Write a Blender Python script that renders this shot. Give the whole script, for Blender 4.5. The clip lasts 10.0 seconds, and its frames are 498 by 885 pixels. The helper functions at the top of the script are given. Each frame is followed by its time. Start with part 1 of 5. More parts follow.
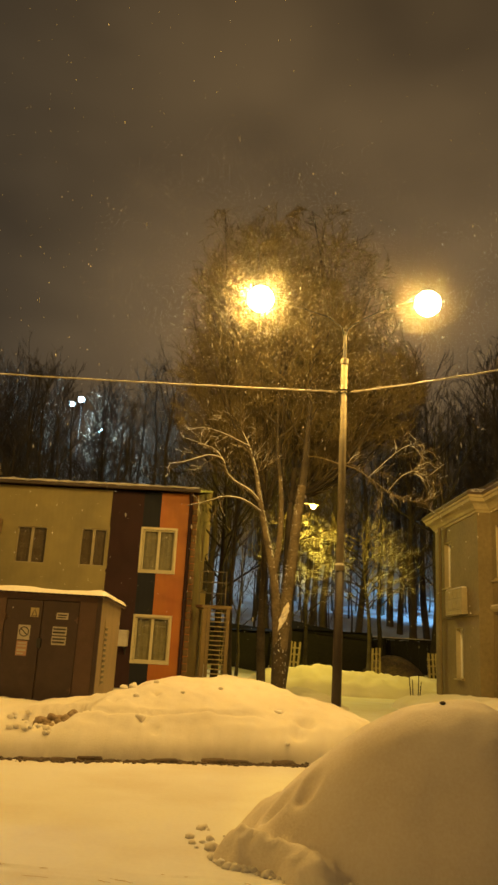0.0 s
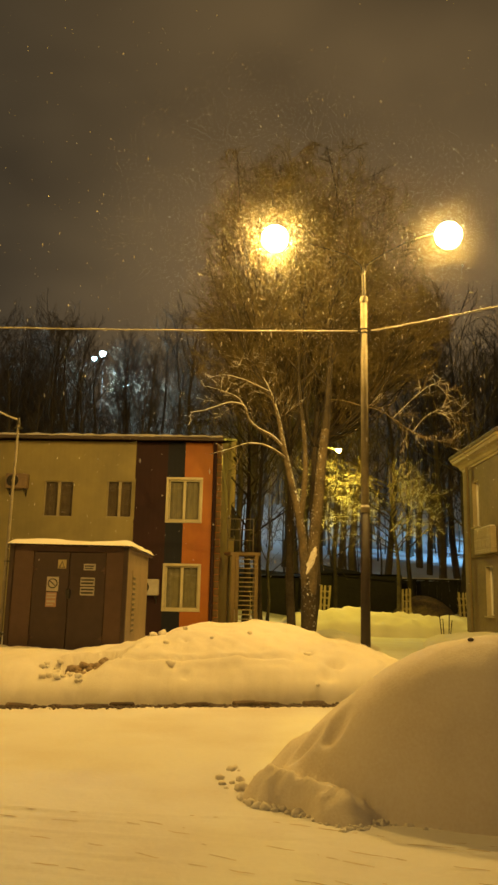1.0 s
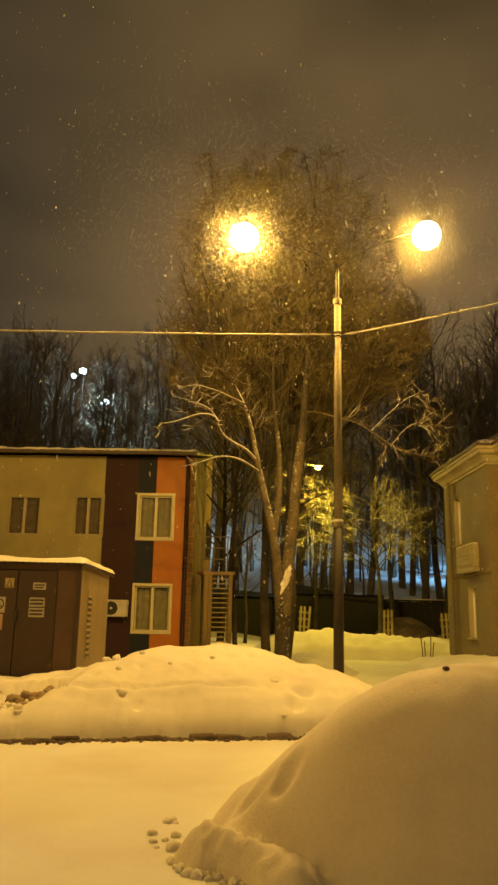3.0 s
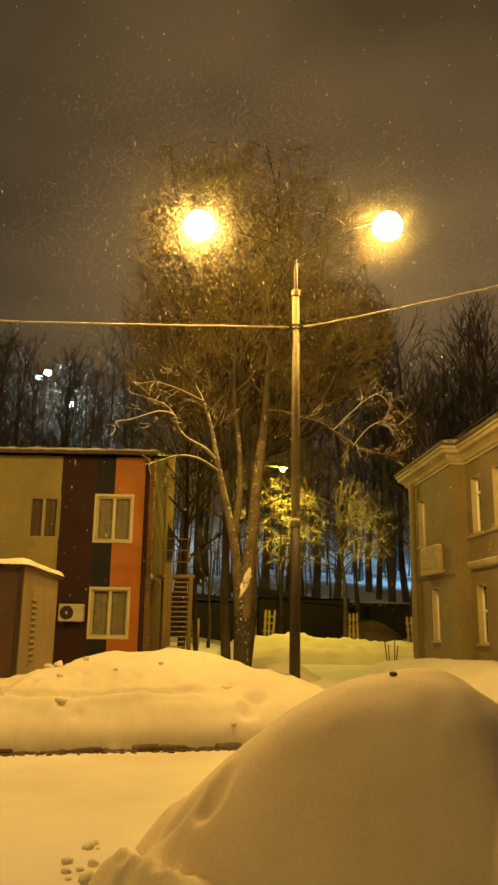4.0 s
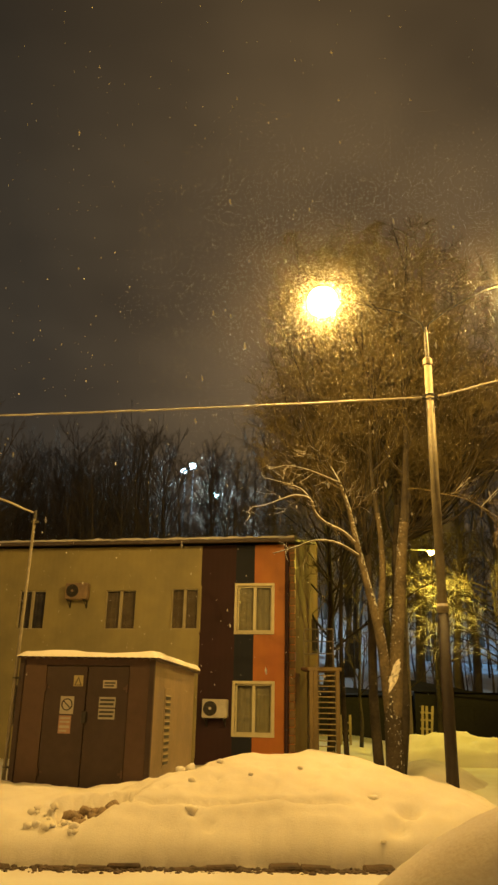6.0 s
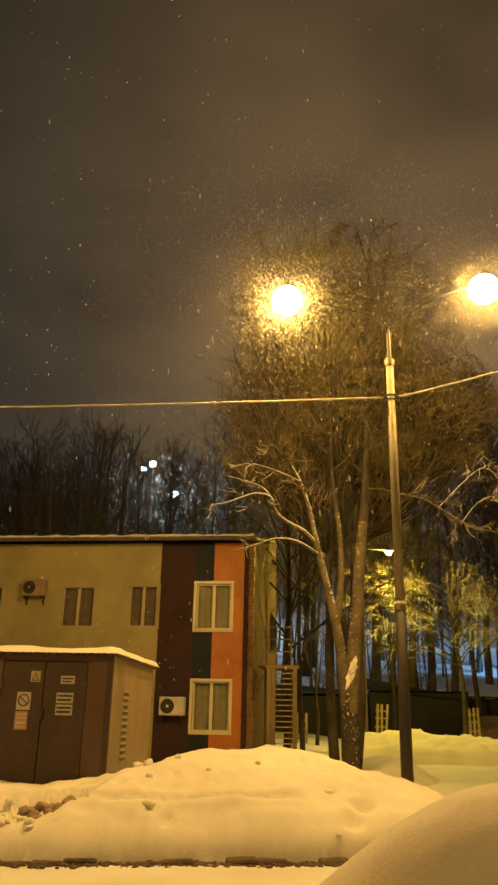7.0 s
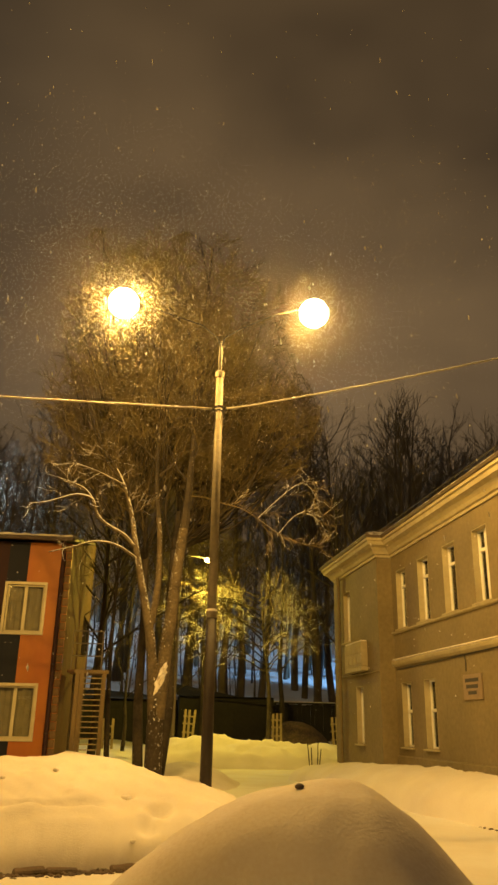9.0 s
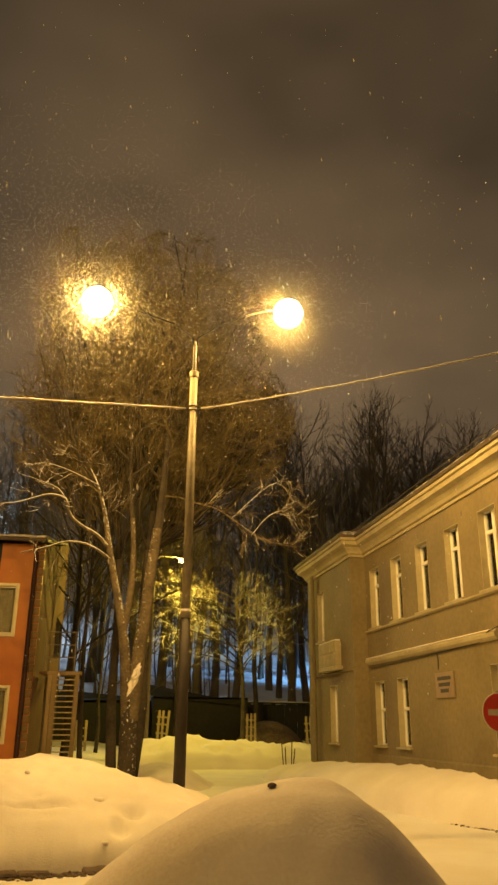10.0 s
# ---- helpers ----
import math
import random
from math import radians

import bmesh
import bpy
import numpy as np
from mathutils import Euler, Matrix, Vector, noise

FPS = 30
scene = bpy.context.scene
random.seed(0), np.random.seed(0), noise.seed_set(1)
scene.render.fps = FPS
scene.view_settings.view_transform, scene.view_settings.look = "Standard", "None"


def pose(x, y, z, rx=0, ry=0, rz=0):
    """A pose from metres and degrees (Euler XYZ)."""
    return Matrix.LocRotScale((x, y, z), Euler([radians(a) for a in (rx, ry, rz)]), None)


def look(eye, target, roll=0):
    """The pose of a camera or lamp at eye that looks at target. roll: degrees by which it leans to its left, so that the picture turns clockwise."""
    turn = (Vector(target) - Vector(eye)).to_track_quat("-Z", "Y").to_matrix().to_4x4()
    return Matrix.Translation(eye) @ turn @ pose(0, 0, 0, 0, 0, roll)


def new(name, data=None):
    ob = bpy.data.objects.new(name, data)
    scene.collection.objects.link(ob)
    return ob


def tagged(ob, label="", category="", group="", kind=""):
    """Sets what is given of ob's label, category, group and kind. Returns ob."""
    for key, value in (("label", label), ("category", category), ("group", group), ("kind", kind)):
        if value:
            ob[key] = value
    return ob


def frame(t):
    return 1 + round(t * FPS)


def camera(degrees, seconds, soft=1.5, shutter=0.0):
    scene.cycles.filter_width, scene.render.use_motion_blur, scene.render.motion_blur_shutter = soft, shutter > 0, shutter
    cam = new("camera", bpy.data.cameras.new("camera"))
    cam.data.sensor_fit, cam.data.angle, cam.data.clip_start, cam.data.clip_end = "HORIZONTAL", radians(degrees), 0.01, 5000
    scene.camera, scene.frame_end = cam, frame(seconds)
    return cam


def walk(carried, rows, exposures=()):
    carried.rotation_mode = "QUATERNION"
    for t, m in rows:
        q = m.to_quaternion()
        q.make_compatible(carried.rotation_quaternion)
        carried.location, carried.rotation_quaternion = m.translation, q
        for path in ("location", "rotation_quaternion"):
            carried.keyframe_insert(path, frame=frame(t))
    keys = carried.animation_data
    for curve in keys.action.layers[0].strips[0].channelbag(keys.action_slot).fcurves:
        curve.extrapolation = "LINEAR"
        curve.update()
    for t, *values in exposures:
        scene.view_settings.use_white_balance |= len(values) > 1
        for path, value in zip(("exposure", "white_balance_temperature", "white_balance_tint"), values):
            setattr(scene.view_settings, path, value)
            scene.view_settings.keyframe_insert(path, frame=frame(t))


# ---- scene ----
cam = camera(35.6, 10.0, soft=2.7)
PATH = [
    (0, (0.063, 0.028, 1.527), (0.132, 1.958, 2.047), 3.2),
    (0.5, (0.078, 0.084, 1.518), (0.191, 2.031, 1.963), 3.6),
    (1, (0.153, 0.22, 1.508), (0.163, 2.182, 1.897), 1.3),
    (1.5, (0.239, 0.459, 1.535), (0.142, 2.416, 1.938), 0.9),
    (2, (0.27, 0.721, 1.514), (0.242, 2.681, 1.913), 2.3),
    (3.5, (0.632, 1.403, 1.514), (0.721, 3.348, 1.97), 0.7),
    (4, (0.77, 1.698, 1.498), (0.895, 3.641, 1.952), 0.9),
    (4.5, (0.916, 1.946, 1.508), (0.958, 3.893, 1.962), 0.2),
    (5, (0.953, 2.197, 1.516), (0.908, 4.116, 2.078), 1.0),
    (5.5, (1.016, 2.274, 1.557), (0.818, 4.154, 2.209), 1.6),
    (5.7, (0.986, 2.322, 1.56), (0.738, 4.192, 2.225), 1.3),
    (6.8, (0.964, 2.287, 1.504), (0.761, 4.163, 2.166), 0.6),
    (7, (0.944, 2.29, 1.5), (0.799, 4.17, 2.165), 1.2),
    (7.5, (0.984, 2.253, 1.511), (1.022, 4.137, 2.183), 2.0),
    (8, (0.989, 2.238, 1.511), (1.162, 4.111, 2.191), 2.2),
    (8.5, (0.997, 2.228, 1.511), (1.239, 4.091, 2.195), 1.7),
    (9, (1.011, 2.218, 1.508), (1.3, 4.075, 2.193), 1.1),
    (9.5, (1.018, 2.223, 1.506), (1.355, 4.071, 2.191), 0.7),
    (10, (1.022, 2.225, 1.505), (1.375, 4.07, 2.191), 0.5),
]
BALANCE = [(0, 0.0, 6550, 6), (1.5, 0.02, 6950, 0), (3.5, 0.02, 7300, 2), (4.5, 0.03, 7350, 4), (5.5, 0.06, 6400, 5), (7.5, 0.06, 6600, 8), (9, 0.06, 6700, 10), (10, 0.07, 6250, 11)]
walk(cam, [(t, look(eye, target, roll)) for t, eye, target, roll in PATH], BALANCE)

# ---- world and large lights ----
SODIUM = (1.0, 0.545, 0.10)
world = bpy.data.worlds.new("night_sky")
scene.world = world
world.use_nodes = True
wn, wl = world.node_tree.nodes, world.node_tree.links
wn.clear()
w_out, w_bg = wn.new("ShaderNodeOutputWorld"), wn.new("ShaderNodeBackground")
w_tc, w_sep, w_ramp = wn.new("ShaderNodeTexCoord"), wn.new("ShaderNodeSeparateXYZ"), wn.new("ShaderNodeValToRGB")
w_noise, w_mix = wn.new("ShaderNodeTexNoise"), wn.new("ShaderNodeMix")
w_map = wn.new("ShaderNodeMapping")
w_map.inputs["Scale"].default_value = (1.0, 1.0, 1.8)
w_noise.inputs["Scale"].default_value, w_noise.inputs["Detail"].default_value = 2.4, 3.0
w_mix.data_type, w_mix.blend_type = "RGBA", "MULTIPLY"
w_mix.inputs["Factor"].default_value = 1.0
w_ramp.color_ramp.elements[0].position, w_ramp.color_ramp.elements[0].color = 0.05, (0.104, 0.070, 0.043, 1)
w_ramp.color_ramp.elements[1].position, w_ramp.color_ramp.elements[1].color = 0.75, (0.078, 0.050, 0.025, 1)
el = w_ramp.color_ramp.elements.new(0.42)
el.color = (0.154, 0.100, 0.050, 1)
w_n2 = wn.new("ShaderNodeValToRGB")
w_n2.color_ramp.elements[0].position, w_n2.color_ramp.elements[0].color = 0.3, (0.55, 0.55, 0.58, 1)
w_n2.color_ramp.elements[1].position, w_n2.color_ramp.elements[1].color = 0.7, (1.3, 1.27, 1.2, 1)
wl.new(w_tc.outputs["Generated"], w_sep.inputs[0])
wl.new(w_sep.outputs["Z"], w_ramp.inputs["Fac"])
wl.new(w_tc.outputs["Generated"], w_map.inputs["Vector"])
wl.new(w_map.outputs["Vector"], w_noise.inputs["Vector"])
wl.new(w_noise.outputs["Fac"], w_n2.inputs["Fac"])
wl.new(w_ramp.outputs["Color"], w_mix.inputs["A"])
wl.new(w_n2.outputs["Color"], w_mix.inputs["B"])
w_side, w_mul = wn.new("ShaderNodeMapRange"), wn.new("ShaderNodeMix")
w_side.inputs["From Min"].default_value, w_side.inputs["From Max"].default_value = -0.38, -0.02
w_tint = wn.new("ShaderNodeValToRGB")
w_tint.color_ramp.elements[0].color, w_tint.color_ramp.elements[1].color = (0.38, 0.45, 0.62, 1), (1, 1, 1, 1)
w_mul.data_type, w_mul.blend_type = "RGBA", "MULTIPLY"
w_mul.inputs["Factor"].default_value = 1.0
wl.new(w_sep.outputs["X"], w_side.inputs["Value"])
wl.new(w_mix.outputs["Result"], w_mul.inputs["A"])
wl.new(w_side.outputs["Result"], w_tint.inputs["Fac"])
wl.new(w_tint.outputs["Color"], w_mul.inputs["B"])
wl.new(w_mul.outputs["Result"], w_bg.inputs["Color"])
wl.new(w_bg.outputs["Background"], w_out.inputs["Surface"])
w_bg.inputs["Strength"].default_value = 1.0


def lamp(name, place, watts, colour, size=0.12, kind="POINT", target=None, spread=90):
    data = bpy.data.lights.new(name, kind)
    data.energy, data.color, data.shadow_soft_size = watts, colour, size
    if kind == "SPOT":
        data.spot_size, data.spot_blend = radians(spread), 0.6
    ob = new(name, data)
    ob.matrix_world = look(place, target) if target else Matrix.Translation(place)
    return ob


LAMP_L, LAMP_R = (0.64, 14.16, 8.30), (4.00, 14.16, 8.46)
FAR_LAMP = (4.45, 35.2, 8.15)
lamp("lamp_light", LAMP_L, 1330, SODIUM, 0.12)
lamp("lamp_light", LAMP_R, 1330, SODIUM, 0.12)
lamp("lamp_light", (FAR_LAMP[0], FAR_LAMP[1], FAR_LAMP[2] - 0.12), 2050, (1.0, 0.69, 0.07), 0.15)
# Unseen lamp, added out of view to light the road and banks.
UNSEEN_LAMP = (-7.0, 7.5, 8.3)
lamp("lamp_light", UNSEEN_LAMP, 2000, SODIUM, 0.35)
FLOODS = [(-15.3, 80.0, 26.6), (-16.3, 80.5, 26.2), (-12.8, 80.5, 23.4)]
for f in FLOODS[::2]:
    lamp("flood_light", (f[0], f[1] - 2.6, f[2]), 9000, (0.55, 0.80, 1.0), 0.3)
# Unseen spot without a fixture, added to light the far slope blue.
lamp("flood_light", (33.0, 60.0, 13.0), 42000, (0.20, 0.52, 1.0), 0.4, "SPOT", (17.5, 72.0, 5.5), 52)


# ---- materials ----
def material(name, base, rough=0.6, metal=0.0, grain=0.0, scale=8.0, bump=0.0, bump_scale=40.0, second=None, second_scale=1.2, distance=0.02):
    """A principled surface: base colour varied by fine grain and by large stains of a second colour, with a noise relief."""
    m = bpy.data.materials.new(name)
    m.use_nodes = True
    n, l = m.node_tree.nodes, m.node_tree.links
    b = n["Principled BSDF"]
    b.inputs["Roughness"].default_value, b.inputs["Metallic"].default_value = rough, metal
    tc = n.new("ShaderNodeTexCoord")
    big, fine, mix1, mix2 = n.new("ShaderNodeTexNoise"), n.new("ShaderNodeTexNoise"), n.new("ShaderNodeMix"), n.new("ShaderNodeMix")
    ramp = n.new("ShaderNodeValToRGB")
    ramp.color_ramp.elements[0].position, ramp.color_ramp.elements[1].position = 0.42, 0.68
    for t, s in ((big, second_scale), (fine, scale)):
        t.inputs["Scale"].default_value, t.inputs["Detail"].default_value = s, 6.0
        l.new(tc.outputs["Object"], t.inputs["Vector"])
    second = second or tuple(c * 0.8 for c in base)
    for x in (mix1, mix2):
        x.data_type = "RGBA"
    mix1.inputs["A"].default_value, mix1.inputs["B"].default_value = (*base, 1), (*second, 1)
    l.new(big.outputs["Fac"], ramp.inputs["Fac"])
    l.new(ramp.outputs["Color"], mix1.inputs["Factor"])
    mix2.blend_type = "OVERLAY"
    mix2.inputs["Factor"].default_value = grain
    l.new(mix1.outputs["Result"], mix2.inputs["A"])
    l.new(fine.outputs["Fac"], mix2.inputs["B"])
    l.new(mix2.outputs["Result"], b.inputs["Base Color"])
    if bump:
        rel, bn = n.new("ShaderNodeTexNoise"), n.new("ShaderNodeBump")
        rel.inputs["Scale"].default_value, rel.inputs["Detail"].default_value = bump_scale, 5.0
        bn.inputs["Strength"].default_value, bn.inputs["Distance"].default_value = bump, distance
        l.new(tc.outputs["Object"], rel.inputs["Vector"])
        l.new(rel.outputs["Fac"], bn.inputs["Height"])
        l.new(bn.outputs["Normal"], b.inputs["Normal"])
    return m


def snowed(m, amount=0.35, top=0.75, snow=(0.82, 0.83, 0.85), scale=5.0):
    """Lets snow lie on the upward faces of a material, broken up by noise."""
    n, l = m.node_tree.nodes, m.node_tree.links
    b = n["Principled BSDF"]
    link = b.inputs["Base Color"].links[0]
    geo, sep, noi, add, ramp, mix, tc = (n.new("ShaderNode" + k) for k in ("NewGeometry", "SeparateXYZ", "TexNoise", "Math", "ValToRGB", "Mix", "TexCoord"))
    noi.inputs["Scale"].default_value, noi.inputs["Detail"].default_value = scale, 4.0
    l.new(tc.outputs["Object"], noi.inputs["Vector"])
    l.new(geo.outputs["Normal"], sep.inputs[0])
    add.operation = "ADD"
    l.new(sep.outputs["Z"], add.inputs[0])
    l.new(noi.outputs["Fac"], add.inputs[1])
    ramp.color_ramp.elements[0].position, ramp.color_ramp.elements[1].position = amount / 2 + 0.3, top / 2 + 0.3
    half = n.new("ShaderNodeMath")
    half.operation = "MULTIPLY"
    half.inputs[1].default_value = 0.5
    l.new(add.outputs[0], half.inputs[0])
    l.new(half.outputs[0], ramp.inputs["Fac"])
    mix.data_type = "RGBA"
    l.new(ramp.outputs["Color"], mix.inputs["Factor"])
    l.new(link.from_socket, mix.inputs["A"])
    mix.inputs["B"].default_value = (*snow, 1)
    l.new(mix.outputs["Result"], b.inputs["Base Color"])
    return m


def ribbed(m, spacing, depth, axis="X"):
    """Adds the ribs of profiled sheet, spacing metres apart, to a material's relief."""
    n, l = m.node_tree.nodes, m.node_tree.links
    wave, bn, tc = n.new("ShaderNodeTexWave"), n.new("ShaderNodeBump"), n.new("ShaderNodeTexCoord")
    wave.bands_direction = axis
    wave.inputs["Scale"].default_value = 0.314 / spacing
    bn.inputs["Distance"].default_value, bn.inputs["Strength"].default_value = depth, 0.10
    l.new(tc.outputs["Object"], wave.inputs["Vector"])
    l.new(wave.outputs["Fac"], bn.inputs["Height"])
    l.new(bn.outputs["Normal"], n["Principled BSDF"].inputs["Normal"])
    return m


def glowing(name, colour, strength):
    m = bpy.data.materials.new(name)
    m.use_nodes = True
    b = m.node_tree.nodes["Principled BSDF"]
    b.inputs["Base Color"].default_value = (0.8, 0.8, 0.8, 1)
    b.inputs["Emission Color"].default_value, b.inputs["Emission Strength"].default_value = (*colour, 1), strength
    return m


def glass_material(name, tint=(0.9, 0.93, 0.92)):
    m = bpy.data.materials.new(name)
    m.use_nodes = True
    n, l = m.node_tree.nodes, m.node_tree.links
    n.remove(n["Principled BSDF"])
    tr, gl, mix, fr = n.new("ShaderNodeBsdfTransparent"), n.new("ShaderNodeBsdfGlossy"), n.new("ShaderNodeMixShader"), n.new("ShaderNodeFresnel")
    tr.inputs["Color"].default_value = (*tint, 1)
    gl.inputs["Roughness"].default_value = 0.03
    fr.inputs["IOR"].default_value = 1.6
    l.new(fr.outputs[0], mix.inputs["Fac"])
    l.new(tr.outputs[0], mix.inputs[1])
    l.new(gl.outputs[0], mix.inputs[2])
    l.new(mix.outputs[0], n["Material Output"].inputs["Surface"])
    return m


SNOW = material("snow", (0.82, 0.775, 0.715), 0.75, grain=0.14, scale=30, bump=0.4, bump_scale=55, second=(0.73, 0.68, 0.62), second_scale=0.8, distance=0.012)
HEAP_SNOW = material("ploughed_snow", (0.82, 0.745, 0.66), 0.8, grain=0.3, scale=42, bump=0.4, bump_scale=48, second=(0.72, 0.64, 0.55), second_scale=1.1, distance=0.010)
ROAD_SNOW = material("packed_snow", (0.82, 0.81, 0.81), 0.6, grain=0.16, scale=22, bump=0.3, bump_scale=16, second=(0.74, 0.70, 0.66), second_scale=0.7, distance=0.012)
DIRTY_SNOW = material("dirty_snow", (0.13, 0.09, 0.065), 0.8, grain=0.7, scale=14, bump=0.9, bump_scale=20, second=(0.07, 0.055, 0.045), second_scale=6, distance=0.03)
# Brown for dirt and for the shade missing inside the hollow.
DIRT_SHADE = material("dirt_shade_snow", (0.36, 0.27, 0.19), 0.85, grain=0.5, scale=18, bump=0.8, bump_scale=30, second=(0.24, 0.175, 0.12), second_scale=7, distance=0.02)
RUT = material("dirty_rut", (0.56, 0.43, 0.28), 0.8, grain=0.6, scale=25, bump=0.6, bump_scale=40, second=(0.42, 0.33, 0.25), second_scale=9, distance=0.01)
KERB = material("kerb_concrete", (0.12, 0.08, 0.055), 0.85, grain=0.5, scale=20, bump=0.6, bump_scale=40, second=(0.05, 0.034, 0.026), second_scale=4)
BARK = snowed(material("bark", (0.13, 0.10, 0.06), 0.9, grain=0.8, scale=18, bump=1.0, bump_scale=22, second=(0.07, 0.054, 0.034), second_scale=3), 0.085, 0.21, scale=22)
# Bark darkened to imitate shade on the lower trunk.
SHADED_BOLE = snowed(material("shaded_bole", (0.05, 0.038, 0.026), 0.95, grain=0.8, scale=18, bump=1.0, bump_scale=22, second=(0.03, 0.024, 0.018), second_scale=3), 0.05, 0.16, scale=17)
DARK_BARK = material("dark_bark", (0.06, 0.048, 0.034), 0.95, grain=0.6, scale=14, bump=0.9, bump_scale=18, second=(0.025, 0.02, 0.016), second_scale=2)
TWIG = snowed(material("twig_bark", (0.22, 0.17, 0.10), 0.9, grain=0.5, scale=20), 0.05, 0.4)
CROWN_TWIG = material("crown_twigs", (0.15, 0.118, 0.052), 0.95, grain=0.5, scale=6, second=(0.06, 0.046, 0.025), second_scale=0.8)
# Bark colour lightened to imitate haze over the distant wood.
FAR_BARK = material("far_bark", (0.15, 0.115, 0.08), 0.95, grain=0.4, scale=3, second=(0.065, 0.052, 0.04), second_scale=0.4)
CREAM = ribbed(material("cream_siding", (0.34, 0.285, 0.122), 0.55, grain=0.15, scale=3, second=(0.26, 0.222, 0.102), second_scale=0.7), 0.16, 0.012)
MAROON = ribbed(material("maroon_siding", (0.034, 0.009, 0.011), 0.75, grain=0.2, scale=3, second=(0.026, 0.007, 0.009), second_scale=0.8), 0.16, 0.012)
BLUE = ribbed(material("navy_siding", (0.007, 0.010, 0.022), 0.75, grain=0.2, scale=3, second=(0.006, 0.008, 0.018), second_scale=0.8), 0.16, 0.012)
ORANGE = ribbed(material("orange_siding", (0.44, 0.15, 0.02), 0.5, grain=0.15, scale=3, second=(0.40, 0.115, 0.02), second_scale=0.8), 0.16, 0.012)
SIDE_WALL = material("ochre_plaster", (0.165, 0.085, 0.045), 0.85, grain=0.3, scale=12, bump=0.4, bump_scale=40, second=(0.12, 0.064, 0.035))
GATE_PAINT = material("ochre_gate_paint", (0.26, 0.185, 0.085), 0.6, grain=0.3, scale=12, bump=0.2, bump_scale=30, second=(0.20, 0.14, 0.065))
PLASTER = material("olive_plaster", (0.215, 0.173, 0.092), 0.9, grain=0.3, scale=10, bump=0.4, bump_scale=60, second=(0.16, 0.128, 0.068), second_scale=0.55, distance=0.01)
STUCCO = material("pale_stucco", (0.41, 0.36, 0.225), 0.85, grain=0.2, scale=8, bump=0.3, bump_scale=40, second=(0.34, 0.295, 0.185), second_scale=0.9, distance=0.01)
WHITE_PVC = material("window_plastic", (0.74, 0.73, 0.68), 0.4, grain=0.1, scale=20, second=(0.66, 0.64, 0.58), second_scale=3)
CURTAIN = material("net_curtain", (0.34, 0.29, 0.18), 0.9, grain=0.4, scale=12, second=(0.26, 0.22, 0.14), second_scale=4)
CREAM_PVC = material("cream_window_plastic", (0.66, 0.60, 0.40), 0.4, grain=0.1, scale=20, second=(0.58, 0.52, 0.33), second_scale=3)
BEIGE_PVC = material("beige_window_plastic", (0.42, 0.36, 0.22), 0.45, grain=0.1, scale=20, second=(0.36, 0.30, 0.18), second_scale=3)
BROWN_BLIND = material("brown_blind", (0.20, 0.145, 0.085), 0.9, grain=0.4, scale=12, second=(0.15, 0.105, 0.06), second_scale=4)
PALE_BLIND = material("pale_blind", (0.55, 0.60, 0.62), 0.8, grain=0.2, scale=6, second=(0.45, 0.50, 0.52), second_scale=2)
# Flat dark brown standing in for the gloom of unlit rooms.
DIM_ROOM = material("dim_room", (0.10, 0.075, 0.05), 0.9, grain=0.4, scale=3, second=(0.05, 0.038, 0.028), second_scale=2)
GLASS = glass_material("window_glass")
ROOFING = snowed(material("roof_sheet", (0.10, 0.075, 0.06), 0.6, grain=0.4, scale=6), 0.6, 0.9)
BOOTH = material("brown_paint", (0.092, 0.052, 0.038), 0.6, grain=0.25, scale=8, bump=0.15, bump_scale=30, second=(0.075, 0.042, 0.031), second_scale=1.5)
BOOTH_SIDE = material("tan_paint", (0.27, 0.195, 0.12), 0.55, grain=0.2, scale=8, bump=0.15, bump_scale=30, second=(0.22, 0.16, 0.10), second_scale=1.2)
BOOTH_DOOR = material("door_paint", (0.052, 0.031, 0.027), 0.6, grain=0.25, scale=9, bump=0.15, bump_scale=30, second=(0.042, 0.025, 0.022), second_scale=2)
STEEL = material("galvanised_steel", (0.22, 0.19, 0.135), 0.6, 0.15, grain=0.35, scale=14, bump=0.15, bump_scale=40, second=(0.17, 0.145, 0.10), second_scale=3)
SLEEVE = material("brown_sleeve", (0.025, 0.016, 0.013), 0.6, grain=0.5, scale=9, bump=0.4, bump_scale=24, second=(0.025, 0.017, 0.015), second_scale=2.5)
# Near-black so that metal close to the lamps looks unlit.
UNLIT_BLACK = material("unlit_black_metal", (0.012, 0.011, 0.01), 0.7, grain=0.3, scale=12)
DARK_METAL = material("dark_metal", (0.05, 0.045, 0.04), 0.5, 0.3, grain=0.3, scale=12)
CABLE = snowed(material("rimed_cable", (0.42, 0.38, 0.30), 0.8, grain=0.4, scale=30), 0.45, 0.8)
SIGN_WHITE = material("sign_white", (0.46, 0.42, 0.35), 0.5, grain=0.2, scale=14)
SIGN_YELLOW = material("sign_yellow", (0.42, 0.35, 0.18), 0.5, grain=0.2, scale=14)
FADED_RED = material("faded_red", (0.40, 0.24, 0.18), 0.6, grain=0.2, scale=14)
SIGN_RED = material("sign_red", (0.50, 0.03, 0.025), 0.4, grain=0.1, scale=14)
INK = material("ink", (0.05, 0.045, 0.04), 0.7)
AC_WHITE = material("appliance_white", (0.60, 0.56, 0.47), 0.5, grain=0.2, scale=10, second=(0.50, 0.46, 0.38), second_scale=4)
AC_DULL = material("dull_appliance", (0.30, 0.21, 0.12), 0.6, grain=0.25, scale=10, second=(0.24, 0.165, 0.10), second_scale=4)
BRICK = material("brown_brick", (0.19, 0.12, 0.06), 0.9, grain=0.4, scale=16, bump=0.4, bump_scale=50)
